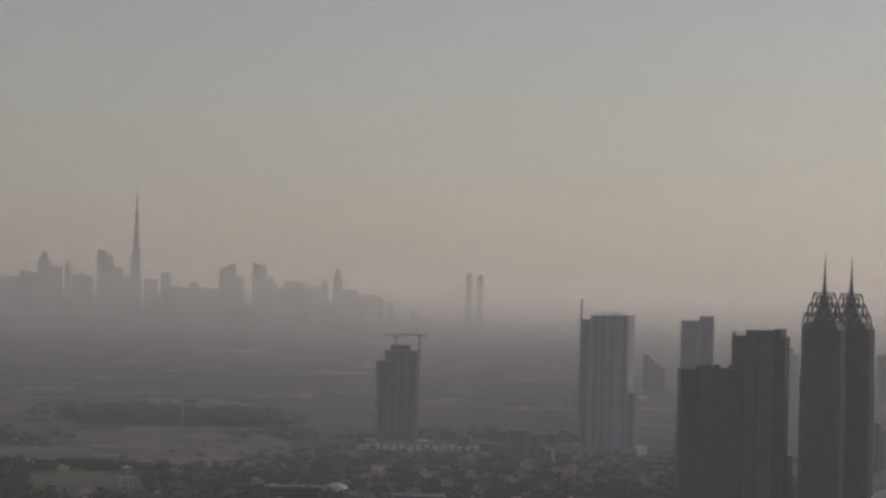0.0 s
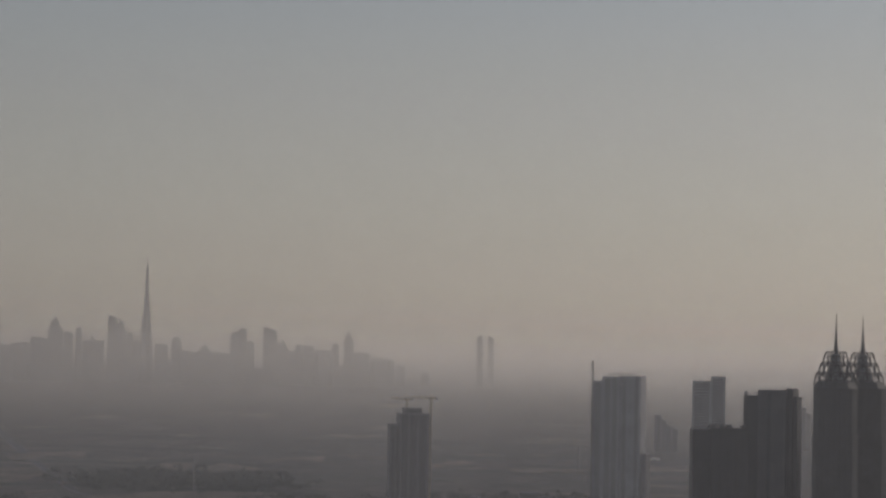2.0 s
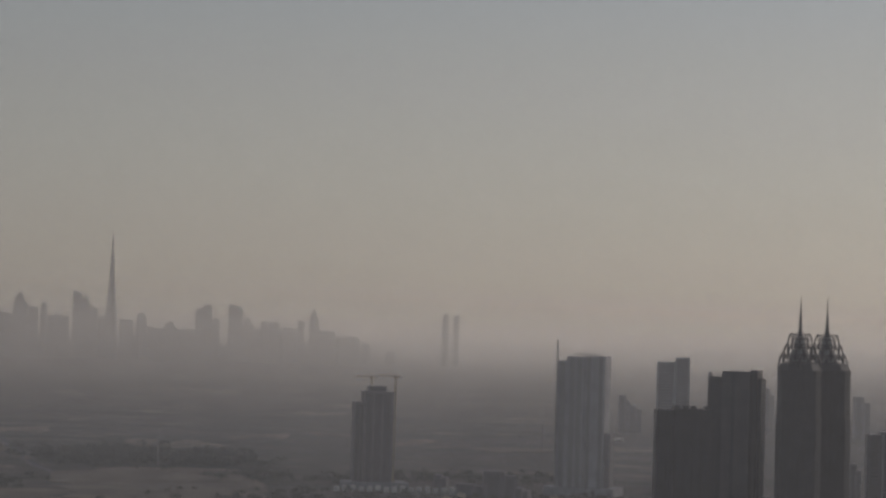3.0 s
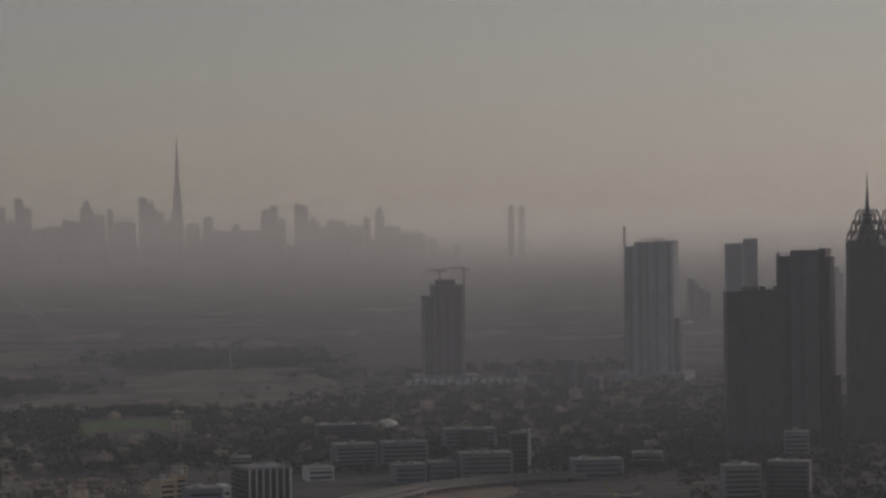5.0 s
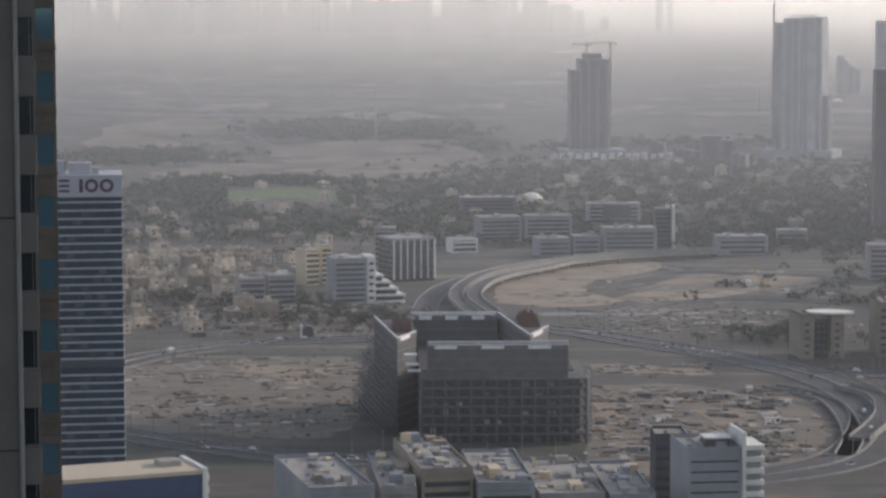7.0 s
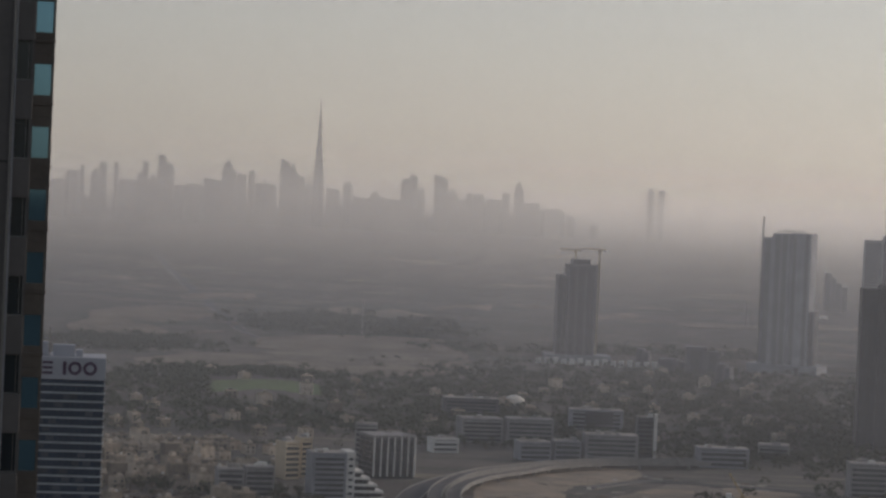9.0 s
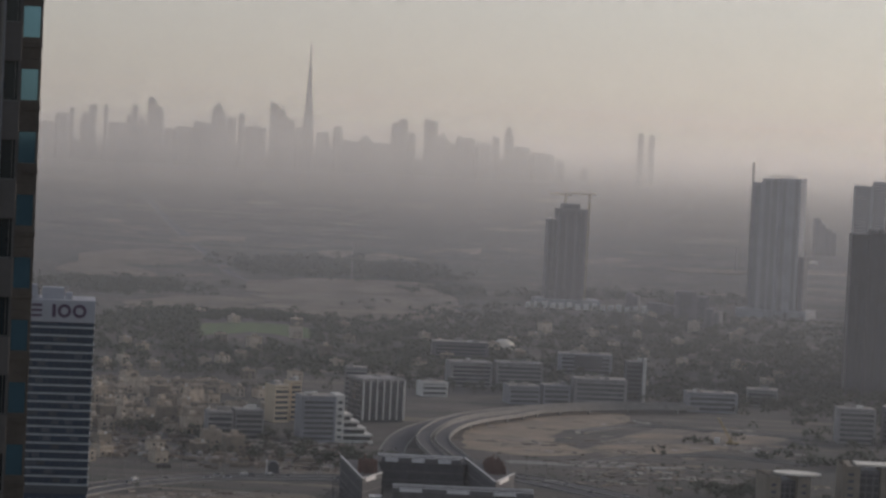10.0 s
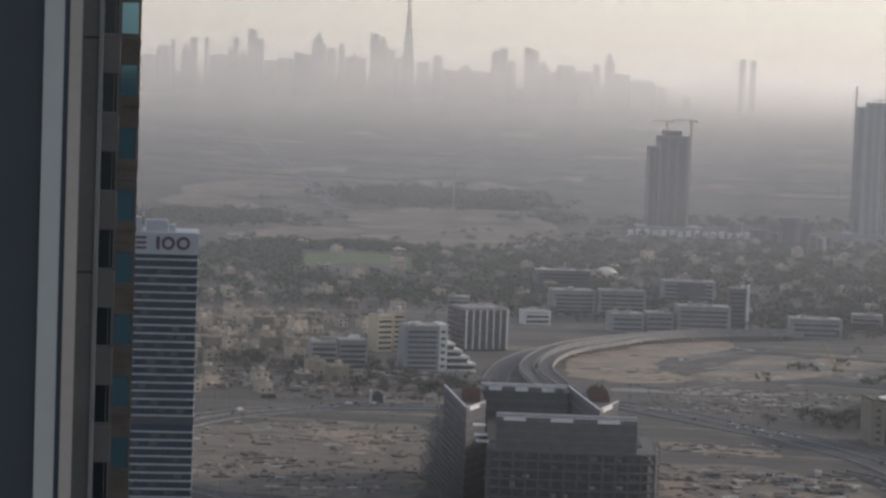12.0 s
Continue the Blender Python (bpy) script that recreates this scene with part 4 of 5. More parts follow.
    for ring in (left_wing, right_wing):
        x0, x1, y0 = 0.5 * (ring[0][0] + ring[3][0]) + 3.0, 0.5 * (ring[1][0] + ring[2][0]) - 1.5, ring[1][1] + 8
        bm = bmesh.new()
        for i in range(260):
            u, v = random.uniform(x0, x1), random.uniform(y0, y0 + 40)
            h = random.uniform(1.2, 6.0) * (1 - abs(2 * (u - x0) / (x1 - x0) - 1) * 0.5)
            add_box(bm, u, u + 0.5, v, v + 0.5, 43.6, 43.6 + h)
        part("rebar_stack", bm, M_BRICK, t, "rust-brown starter bars on the roof")
    # scaffold along the outer side of the left wing
    sc = bmesh.new()
    p, q = Vector((-48.5, 24, 0)), Vector((-62, 108, 0))
    side = Vector((-1, -0.16, 0)) * 2.4
    for i in range(19):
        for k, top in ((0, 40), (1, 33), (2, 24), (3, 14)):
            c = p.lerp(q, i / 18) + side * k
            add_box(sc, c.x, c.x + 0.22, c.y, c.y + 0.22, 0, top - (i * 7 + k * 5) % 6)
    for z in range(2, 40, 3):
        for k, top in ((0, 40), (1, 33), (2, 24), (3, 14)):
            if z < top - 2:
                add_tube(sc, p + side * k + Vector((0, 0, z)), q + side * k + Vector((0, 0, z)), 0.22, sides=4)
                if k < 3:
                    for i in range(0, 19, 3):
                        c = p.lerp(q, i / 18) + Vector((0, 0, z))
                        add_tube(sc, c + side * k, c + side * (k + 1), 0.15, sides=4)
    part("scaffold", sc, M_RAW, t)
    for x0, z0 in ((-37.5, 36), (-36.5, 33), (-38.2, 40.5)):
        part("landing", box(x0 - 5, x0 + 1, 3, 9, z0, z0 + 0.5, 0.05), pale, t)
    # scaffold up the right side
    sc = bmesh.new()
    for i in range(16):
        z = i * 2.15
        add_box(sc, xc + 0.2, xc + 1.7, -0.8, 14, z, z + 0.18)
    for px, py in ((0.2, -0.8), (1.6, -0.8), (0.2, 6), (1.6, 6), (0.2, 13.8), (1.6, 13.8)):
        add_box(sc, xc + px, xc + px + 0.18, py, py + 0.18, 0, 34.5)
    for i in range(15):
        add_tube(sc, (xc + 1.7, -0.7 + (i % 2) * 7, i * 2.15), (xc + 1.7, 6.3 - (i % 2) * 7, i * 2.15 + 2.15), 0.1, sides=4)
    part("scaffold", sc, M_STEEL, t)
    for i in range(40):
        bay = random.randrange(12)
        w = (xc - xa) / 12
        z = random.randrange(7) * 4.3
        part("stacked_blocks", box(xa + bay * w + 1.2, xa + bay * w + random.uniform(2.4, 4.6), 2, 4, z, z + random.uniform(0.8, 2.6)), random.choice((M_CONC, M_RAW, M_RAW, M_SLAB)), t)


unfinished_block()


# ---- office and apartment blocks of the middle ground ----
def block(az0, az1, d, top, depth, wall, label, storey=3.7, twist=0.0, piers=((0, 0.06), (0.94, 1)), band=0.42, glass=None, roof=3, name="office_block", category="office building", group=""):
    w = radians(az1 - az0) * d
    t = thing(name, (az0 + az1) / 2, d, 0, label, category, group, twist=twist)
    slab_tower(t, -w / 2, w / 2, 0, depth, 0, top, storey, wall, glass or M_WIN, piers, band)
    part("roof", box(-w / 2 + 0.6, w / 2 - 0.6, 0.6, depth - 0.6, top + 0.002, top + 0.12), M_ROOF, t)
    for _ in range(roof):
        a, b, h = random.uniform(-w * 0.4, w * 0.25), random.uniform(2, max(2.5, depth - 7)), random.uniform(1.2, 3.2)
        part("plant_box", box(a, a + random.uniform(2, w * 0.15 + 2), b, b + random.uniform(2, 4), top + 0.1, top + h, 0.08), random.choice((M_CONC, M_WHITE, M_ROOF)), t)
    return t, w


def column_office():
    t, w = block(-4.95, -3.95, 1862, 30.5, 30, M_TOWERDK, "dark glazed office block with tall white fins", twist=24, piers=(), band=0.15, glass=M_WIN)
    for i in range(7):
        x = -w / 2 + i * w / 6
        part("fin", box(x - 0.45, x + 0.45, -0.9, 0.3, 2, 31.0, 0.08), M_WHITE, t)
    for i in range(9):
        y = 30 * i / 8
        part("fin", box(w / 2 - 0.2, w / 2 + 0.9, y - 0.45, y + 0.45, 2, 31.0, 0.08), M_WHITE, t)
    part("cornice", box(-w / 2 - 0.6, w / 2 + 0.6, -0.6, 30.6, 30.5, 32.3, 0.15), M_CONC, t)
    block(-5.35, -4.85, 1965, 31, 16, M_CONC, "grey office block behind finned offices", roof=2)


def white_office():
    t, w = block(-6.3, -5.5, 1718, 31.5, 22, M_PALE, "pale office block with long window bands and white end", twist=12, piers=((0, 0.1), (0.93, 1)), band=0.5)
    part("end_wall", box(w / 2 - 0.2, w / 2 + 6, 1, 21, 0, 32.5, 0.15), M_WHITE, t)
    for i in range(6):
        part("end_window", box(w / 2 + 5.95, w / 2 + 6.1, 6, 16, 3 + i * 4.7, 4.8 + i * 4.7), M_WIN, t)
        part("end_window", box(w / 2 + 1.5, w / 2 + 4.6, 0.9, 1.05, 3 + i * 4.7, 4.8 + i * 4.7), M_WIN, t)
    for i, (x0, h) in enumerate(((6.5, 18), (11.5, 13.5), (16.5, 9), (21.0, 5))):
        for k in range(int(h / 4.5) + 1):
            part("terrace", box(w / 2 + x0, w / 2 + x0 + 5.4, 2 - i * 0.6, 20, max(0.0, k * 4.5), k * 4.5 + 1.5, 0.08), M_WHITE, t)
        part("terrace_core", box(w / 2 + x0 + 0.1, w / 2 + x0 + 4.6, 4, 19, 0, h - 0.5), M_WIN, t)


def fin_screen():
    t = thing("fin_wall", 1.4, 2129, 0, "tall white wall fin beside an office block", "wall")
    part("fin", box(-1.3, 1.3, -4, 8, 0, 36, 0.2), M_WHITE, t)


def shell_dome(az, d, w, h, label):
    t = thing("shell_roof", az, d, ground_z(d), label, "dome")
    bm = bmesh.new()
    bmesh.ops.create_uvsphere(bm, u_segments=20, v_segments=12, radius=1)
    bmesh.ops.delete(bm, geom=[v for v in bm.verts if v.co.z < -0.05], context="VERTS")
    bmesh.ops.scale(bm, vec=(w / 2, w / 2.4, h), verts=bm.verts)
    bmesh.ops.solidify(bm, geom=bm.faces, thickness=0.4)
    part("shell", bm, M_LIGHTMETAL, t)
    part("base_ring", add_tube(bmesh.new(), (0, 0, 0), (0, 0, 1.4), w * 0.42, w * 0.42, 20), M_CONC, t)


column_office()
white_office()
fin_screen()
shell_dome(-1.8, 2630, 26, 10.5, "white shell dome among trees")
shell_dome(10.44, 2745, 30, 13, "pale shell roof at the foot of towers")
shell_dome(5.02, 4031, 15, 4, "pale faded dome roof in haze")
for row in ((-6.92, -6.55, 1835, 27, 16, M_CREAM, "cream apartment block with balconies", 28), (-6.55, -6.3, 1850, 29, 14, M_CREAM, "tall cream apartment block", 22),
            (-8.4, -7.8, 1706, 19.5, 16, M_CONC, "grey apartment block with flat roof", 8), (-7.78, -7.12, 1712, 21, 16, M_CONC, "grey apartment block with stepped roof", 10),
            (-3.4, -2.13, 2468, 17, 24, M_TOWER, "dark low office block among trees", 5), (-2.97, -2.0, 2186, 21, 26, M_CONC, "grey campus office block", 12),
            (-1.95, -0.87, 2190, 22, 24, M_CONC, "grey campus office block with plant roof", 6), (-1.64, -0.9, 2051, 15, 22, M_PALE, "pale campus block with light roof", 14),
            (-0.85, -0.24, 2060, 16, 20, M_PALE, "pale campus block with roof edge", 10), (-0.54, 0.67, 2367, 19, 24, M_PALE, "wide pale block with a dark central recess", 4),
            (-0.17, 1.04, 2063, 22.5, 24, M_CONC, "grey campus office block with vertical piers", 8), (0.99, 1.36, 2130, 33, 18, M_TOWER, "tall dark campus block", 6),
            (2.38, 3.53, 2068, 16, 22, M_PALE, "pale campus block with window bands", 10), (3.7, 4.4, 2150, 14, 20, M_CONC, "low grey campus block", 0),
            (5.76, 6.6, 1896, 26, 20, M_CONC, "grey office block below dark towers", 10), (6.7, 7.65, 1905, 28, 20, M_TOWER, "dark office block below towers", -6),
            (7.1, 7.66, 2251, 23, 18, M_PALE, "pale slim office block below towers", 0), (-3.6, -3.0, 2080, 12, 18, M_WHITE, "white low office with flat roof", 16),
            (9.6, 10.6, 1980, 18, 22, M_CONC, "low grey block below towers", 12), (11.4, 12.6, 2050, 16, 22, M_TOWER, "dark low block below towers", 5)):
    az0, az1, d, top, depth, wall, label, twist = row
    block(az0, az1, d, top, depth, wall, label, twist=twist, group="middle-ground blocks")
# dark box before the wall stands for the shade of the central recess
t_recess = thing("roof_screen", 0.15, 2364, 0, "dark box standing for the shaded recess of a pale block", "screen")
part("louvre", box(-14, 12, -1.2, -0.2, 6, 18, 0.1), M_TOWERDK, t_recess)


# ---- tan offices with disc roofs ----
def disc_roof(t, x0, x1, y0, y1, z, tilt):
    bm = bmesh.new()
    n = 24
    ring = [((x0 + x1) / 2 + (x1 - x0) / 2 * math.cos(2 * math.pi * i / n), (y0 + y1) / 2 + (y1 - y0) / 2 * math.sin(2 * math.pi * i / n)) for i in range(n)]
    add_prism(bm, ring, z, z + 0.9)
    for v in bm.verts:
        v.co.z += (v.co.x - x0) * tilt
    part("disc_roof", bm, M_LIGHTMETAL, t, "pale disc-shaped metal roof")


def tan_office(az0, az1, d, top, style, twist):
    w = radians(az1 - az0) * d
    t = thing("tan_office", (az0 + az1) / 2, d, 0, "tan stone office block with %s" % ("disc roof" if style == "disc" else "corner piers"), "office building", "tan offices", twist=twist)
    a, b, depth = -w / 2, w / 2, 26
    slab_tower(t, a, a + w * 0.32, -2, depth, 0, top, 4.0, M_GOLD, M_TGLASS, ((0, 0.34), (0.66, 1)), 0.62)
    slab_tower(t, a + w * 0.32, b - w * 0.3, 2, depth - 2, 0, top - 3, 4.0, M_TOWER, M_WIN, ((0.3, 0.36), (0.64, 0.7)), 0.14)
    slab_tower(t, b - w * 0.3, b, -2, depth, 0, top, 4.0, M_GOLD, M_TGLASS, ((0, 0.34), (0.66, 1)), 0.62)
    if style == "disc":
        disc_roof(t, a + w * 0.2, b + w * 0.3, -4, depth * 0.6, top + 1.0, -0.02)
        for x in (a + w * 0.4, b - 1):
            part("roof_prop", add_tube(bmesh.new(), (x, 4, top - 0.2), (x, 4, top + 1.4), 0.4), M_STEEL, t)
    else:
        part("roof_slab", box(a + w * 0.25, b - w * 0.05, 0, depth * 0.7, top + 0.1, top + 1.1, 0.1), M_LIGHTMETAL, t)
        for x in (a + 0.5, b - 1.8):
            part("corner_pier", box(x, x + 1.6, -3.4, -1.9, 0, top + 1.6, 0.1), M_GOLD, t)
    return t, w


tan_office(4.23, 5.23, 1461, 25, "disc", 14)
t2, w2 = tan_office(5.9, 7.15, 1474, 32, "pier", 8)
lad = bmesh.new()
add_box(lad, w2 / 2 + 2.6, w2 / 2 + 3.3, -5, -4.2, 0, 33.5)
for i in range(6):
    add_box(lad, w2 / 2 - 5.5, w2 / 2 + 2.6, -5.0, -4.0, 7 + i * 4.6, 7.7 + i * 4.6)
part("sunshade_ladder", lad, M_LIGHTMETAL, t2, "white ladder-like sunshade fin")
tan_office(7.9, 9.32, 1455, 33, "pier", 6)
tan_office(9.42, 10.9, 1425, 30, "disc", 10)
tan_office(11.2, 12.3, 1440, 26, "pier", 10)
tan_office(12.4, 13.5, 1430, 24, "disc", 10)


def dark_mast():
    t = thing("chimney_mast", 11.21, 700, 0, "tall slender dark steel chimney with pale collar", "chimney")
    part("shaft", add_tube(bmesh.new(), (0, 0, 0), (0, 0, 120.5), 3.4, 1.05, 16), mat("soot_steel", (0.03, 0.03, 0.032), 0.6, size=4), t)
    part("collar", add_tube(bmesh.new(), (0, 0, 120.5), (0, 0, 121.3), 1.3, 1.3, 16), M_KERB, t)
    part("cap", add_tube(bmesh.new(), (0, 0, 121.3), (0, 0, 123.6), 0.95, 0.8, 16), M_TOWERDK, t)
    part("rim", add_tube(bmesh.new(), (0, 0, 123.6), (0, 0, 124.0), 1.0, 1.0, 16), M_KERB, t)


dark_mast()


# ---- rooftops at the lower edge ----
def rooftop_block(az0, az1, d, top, depth, wall, label, twist=0.0, clutter=10, storey=3.5, band=0.5):
    t, w = block(az0, az1, d, top, depth, wall, label, storey=storey, twist=twist, roof=0, name="apartment_block", category="apartment building", group="blocks at the near edge", band=band)
    for side in ((-w / 2, w / 2, 0.0, 0.35), (-w / 2, w / 2, depth - 0.35, depth), (-w / 2, -w / 2 + 0.35, 0.35, depth - 0.35), (w / 2 - 0.35, w / 2, 0.35, depth - 0.35)):
        part("roof_wall", box(*side, top + 0.01, top + 1.2, 0.04), wall, t)
    for _ in range(clutter):
        x, y, s, h = random.uniform(-w * 0.42, w * 0.36), random.uniform(1, depth - 4), random.uniform(0.9, 4.6), random.uniform(0.7, 3.4)
        if random.random() < 0.3:
            part("water_tank", add_tube(bmesh.new(), (x, y, top + 0.1), (x, y, top + 0.1 + h * 0.6), s * 0.28, s * 0.28, 12), M_PALE, t)
        else:
            part("roof_unit", box(x, x + s, y, y + s * random.uniform(0.5, 2.5), top + 0.1, top + 0.1 + h * random.choice((0.4, 0.7, 1.0)), 0.05), random.choice((M_PALE, M_CONC, M_CREAM, M_ROOF, M_GOLD)), t)
    return t, w


def slatted_block():
    t, w = rooftop_block(1.75, 3.0, 832, 55, 26, M_PALE, "pale block with slatted white stair wing", twist=14, clutter=12, band=0.8)
    for i in range(12):
        z = 12 + i * 3.9
        part("louvre_slab", box(w / 2 + 0.05, w / 2 + 7.5, -1, 16, z, z + 1.7, 0.08), M_WHITE, t)
    part("wing_core", box(w / 2 + 0.05, w / 2 + 6.6, 0, 15, 0, 56), M_CONC, t)
    part("wing_wall", box(w / 2 + 0.02, w / 2 + 1.2, -1.5, 17, 0, 61, 0.1), M_WHITE, t)
    part("dark_roof_box", box(-w * 0.1, w * 0.35, 5, 13, 55, 58, 0.1), M_TGLASS, t)
    part("roof_frame", box(-w * 0.12, w * 0.37, 4.6, 13.4, 58, 58.6, 0.1), M_WHITE, t)


def blue_block():
    t = thing("office_block", -10.6, 790, 0, "blue-walled block with broad beige roof", "office building", twist=16)
    part("wall", box(-30, 19, 0, 24, 0, 54, 0.1), mat("blue_wall", (0.045, 0.075, 0.16), 0.4, (0.035, 0.055, 0.11), 5, 1), t)
    part("beige_roof", box(-30.4, 19.4, -0.4, 24.4, 54.01, 55.4, 0.1), mat("beige_roofing", (0.52, 0.44, 0.33), 0.9, (0.44, 0.37, 0.28), 4, 0.5), t, "flat beige roof")
    part("side_wall", box(19.02, 20.6, -0.6, 24.6, 0, 56.0, 0.1), M_WHITE, t)
    for i in range(14):
        part("side_band", box(20.6, 21.2, -0.2, 24.2, 1 + i * 3.9, 3.2 + i * 3.9, 0.05), M_WHITE, t)
    part("roof_hatch", box(8, 15, 9, 16, 55.4, 57.2, 0.1), M_ROOF, t)


slatted_block()
blue_block()
rooftop_block(-6.88, -5.35, 792, 49, 60, M_PALE, "pale apartment block with cluttered roof", 12, 24)
rooftop_block(-5.25, -4.4, 800, 47, 66, M_CONC, "grey apartment block with water tanks", 4, 16)
rooftop_block(-4.3, -3.1, 812, 51, 60, M_GOLD, "tan apartment block with stepped cluttered roof", 10, 26)
rooftop_block(-3.0, -1.7, 806, 47.5, 62, M_PALE, "pale apartment block with roof rooms", 6, 26)
rooftop_block(-1.6, -0.1, 812, 43, 66, M_CONC, "grey flat-roofed block with roof units", 8, 26)
rooftop_block(0.0, 1.05, 816, 42, 62, M_PALE, "pale low-roofed block with roof units", 8, 22)
rooftop_block(1.02, 1.75, 905, 47, 18, M_TGLASS, "dark glazed block with flat roof", 6, 3)


# ---- trees ----
def crown_mesh(seed, w, h, clumps):
    rng = random.Random(seed)
    bm = bmesh.new()
    lobes = [(Vector((rng.uniform(-0.28, 0.28) * w, rng.uniform(-0.28, 0.28) * w, rng.uniform(0.35, 0.75) * h)), rng.uniform(0.22, 0.36) * w) for _ in range(6)]
    for _ in range(clumps):
        c, r = rng.choice(lobes)
        d = Vector((rng.gauss(0, 1), rng.gauss(0, 1), rng.gauss(0, 0.8))).normalized()
        p = c + d * r * rng.uniform(0.6, 1.1)
        s = rng.uniform(0.35, 0.75) * w * 0.16
        v = [bm.verts.new(p + Vector((rng.uniform(-1, 1), rng.uniform(-1, 1), rng.uniform(-0.7, 0.7))) * s) for _ in range(4)]
        for q in ((0, 1, 2), (0, 2, 3), (0, 3, 1), (1, 3, 2)):
            bm.faces.new([v[i] for i in q])
    return bm


def tree_kind(seed, w, h):
    t = thing("tree", 0, 0, 0, "dusty dark green shade tree with uneven crown", "tree", "trees of the plain")
    bm = bmesh.new()
    add_tube(bm, (0, 0, -0.2), (0.1, 0, h * 0.45), 0.03 * w + 0.12, 0.02 * w + 0.05, 6)
    for k in range(3):
        a = k * 2.1 + seed
        add_tube(bm, (0.1, 0, h * 0.36), (0.25 * w * math.cos(a), 0.25 * w * math.sin(a), h * 0.62), 0.1, 0.05, 5)
    part("trunk", bm, M_BARK, t)
    part("crown", crown_mesh(seed, w, h, 110), M_LEAF, t)
    return t


def palm_kind(seed, h):
    t = thing("palm_tree", 0, 0, 0, "slim dusty palm tree with drooping fronds", "palm tree", "palms")
    part("trunk", add_tube(bmesh.new(), (0, 0, -0.2), (0.3, 0, h), 0.3, 0.2, 6), M_BARK, t)
    bm = bmesh.new()
    for k in range(14):
        a, lift = k * 0.45 + seed, random.uniform(-0.2, 0.5)
        side = Vector((-math.sin(a), math.cos(a), 0)) * 0.35
        prev = None
        for s in range(5):
            f = s / 4
            p = Vector((0.3 + math.cos(a) * 3.2 * f, math.sin(a) * 3.2 * f, h + lift * 2 * f - 2.2 * f * f + 0.3))
            pair = (bm.verts.new(p - side * (1 - f * 0.8)), bm.verts.new(p + side * (1 - f * 0.8)))
            if prev:
                bm.faces.new((prev[0], prev[1], pair[1], pair[0]))
            prev = pair
    part("crown", bm, M_LEAF, t)
    return t


TREES = [tree_kind(i, w, h) for i, (w, h) in enumerate(((8, 7), (10, 8.5), (6, 6.5), (12, 9), (9, 10)))]
PALMS = [palm_kind(i, h) for i, h in enumerate((8, 10))]
used = set()


def plant(kinds, az, d):
    k = random.choice(kinds)
    m = Matrix.Translation(at(az, d, ground_z(d))) @ pose(0, 0, 0, 0, 0, random.uniform(0, 360))
    if k in used:
        copy_thing(k, m)
    else:
        k.matrix_world = m
        used.add(k)


def clusters(count, az0, az1, d0, d1, spread=25, per=4):
    out = []
    while len(out) < count:
        a, d = random.uniform(az0, az1), random.uniform(d0, d1)
        for _ in range(random.randint(1, per * 2 - 1)):
            out.append((a + random.gauss(0, spread * 1.6) / d * 57.3, d + random.gauss(0, spread)))
    return out[:count]


for az, d in (clusters(60, -8.3, -4.2, 1560, 1690, 14, 3) + clusters(34, 3.2, 4.4, 1505, 1580, 12, 5) + clusters(46, 4.0, 13.2, 1500, 1640, 16, 4) + clusters(40, -11.0, -7.0, 1700, 1760, 14, 3)
              + clusters(24, 9.6, 13.2, 1110, 1200, 10, 4) + clusters(60, -4.0, 4.5, 2110, 2200, 18, 4) + clusters(30, -11, -6, 1900, 2300, 18, 3)):
    plant(TREES, az, d)
for az, d in clusters(40, 5.0, 13.0, 1400, 1440, 6, 3) + clusters(16, 7.2, 9.5, 1130, 1170, 6, 3):
    plant(PALMS, az, d)


def woodland(spots, label, size):
    """Far trees that nobody could count: clumped crowns in one mesh."""
    verts, faces = [], []
    rng = random.Random(5)
    for az, d in spots:
        o = at(az, d, ground_z(d))
        w, h = rng.uniform(0.7, 1.4) * size, rng.uniform(0.6, 1.1) * size * 0.85
        for _ in range(26):
            u = Vector((rng.gauss(0, 1), rng.gauss(0, 1), abs(rng.gauss(0, 1)))).normalized()
            p = o + Vector((u.x * w * 0.5, u.y * w * 0.5, h * 0.25 + u.z * h * 0.65)) * 1.0
            s = w * rng.uniform(0.12, 0.24)
            k = len(verts)
            verts += [p + Vector((rng.uniform(-1, 1), rng.uniform(-1, 1), rng.uniform(-0.8, 0.8))) * s for _ in range(4)]
            faces += [(k, k + 1, k + 2), (k, k + 2, k + 3), (k, k + 3, k + 1), (k + 1, k + 3, k + 2)]
    me = bpy.data.meshes.new("woodland")
    me.from_pydata(verts, [], faces)
    me.materials.append(M_LEAF)
    tagged(new("woodland", me), label, "trees", kind="stuff")


belt = clusters(1350, -12.2, -1.5, 2200, 3000, 40, 7) + clusters(330, -9.2, -5.6, 2700, 2900, 22, 6)
woodland([(az, d) for az, d in belt if not (-8.7 < az < -6.1 and 2570 < d < 2860)], "dusty green tree belt behind low houses", 9)
woodland(clusters(2100, -3.0, 8.5, 2150, 3350, 46, 7), "dusty green trees between low buildings", 9)
woodland(clusters(1000, 5.4, 13.6, 1720, 2800, 40, 7), "dark dusty trees round the foot of towers", 9)
woodland(clusters(460, -7.5, -3.7, 3668, 3790, 26, 6), "long dark grove on the hazy plain", 13)
woodland(clusters(420, -12.4, -9.4, 3300, 3540, 24, 6) + clusters(200, -9.9, -6.1, 2905, 2960, 12, 6) + clusters(120, 0.4, 3.4, 3560, 3640, 26, 8) + clusters(90, -3.2, -0.6, 3540, 3600, 20, 8), "scattered dark scrub on the hazy plain", 10)
woodland(clusters(300, -11.8, -5.6, 1190, 1490, 12, 9), "low dry scrub on vacant earth", 1.5)
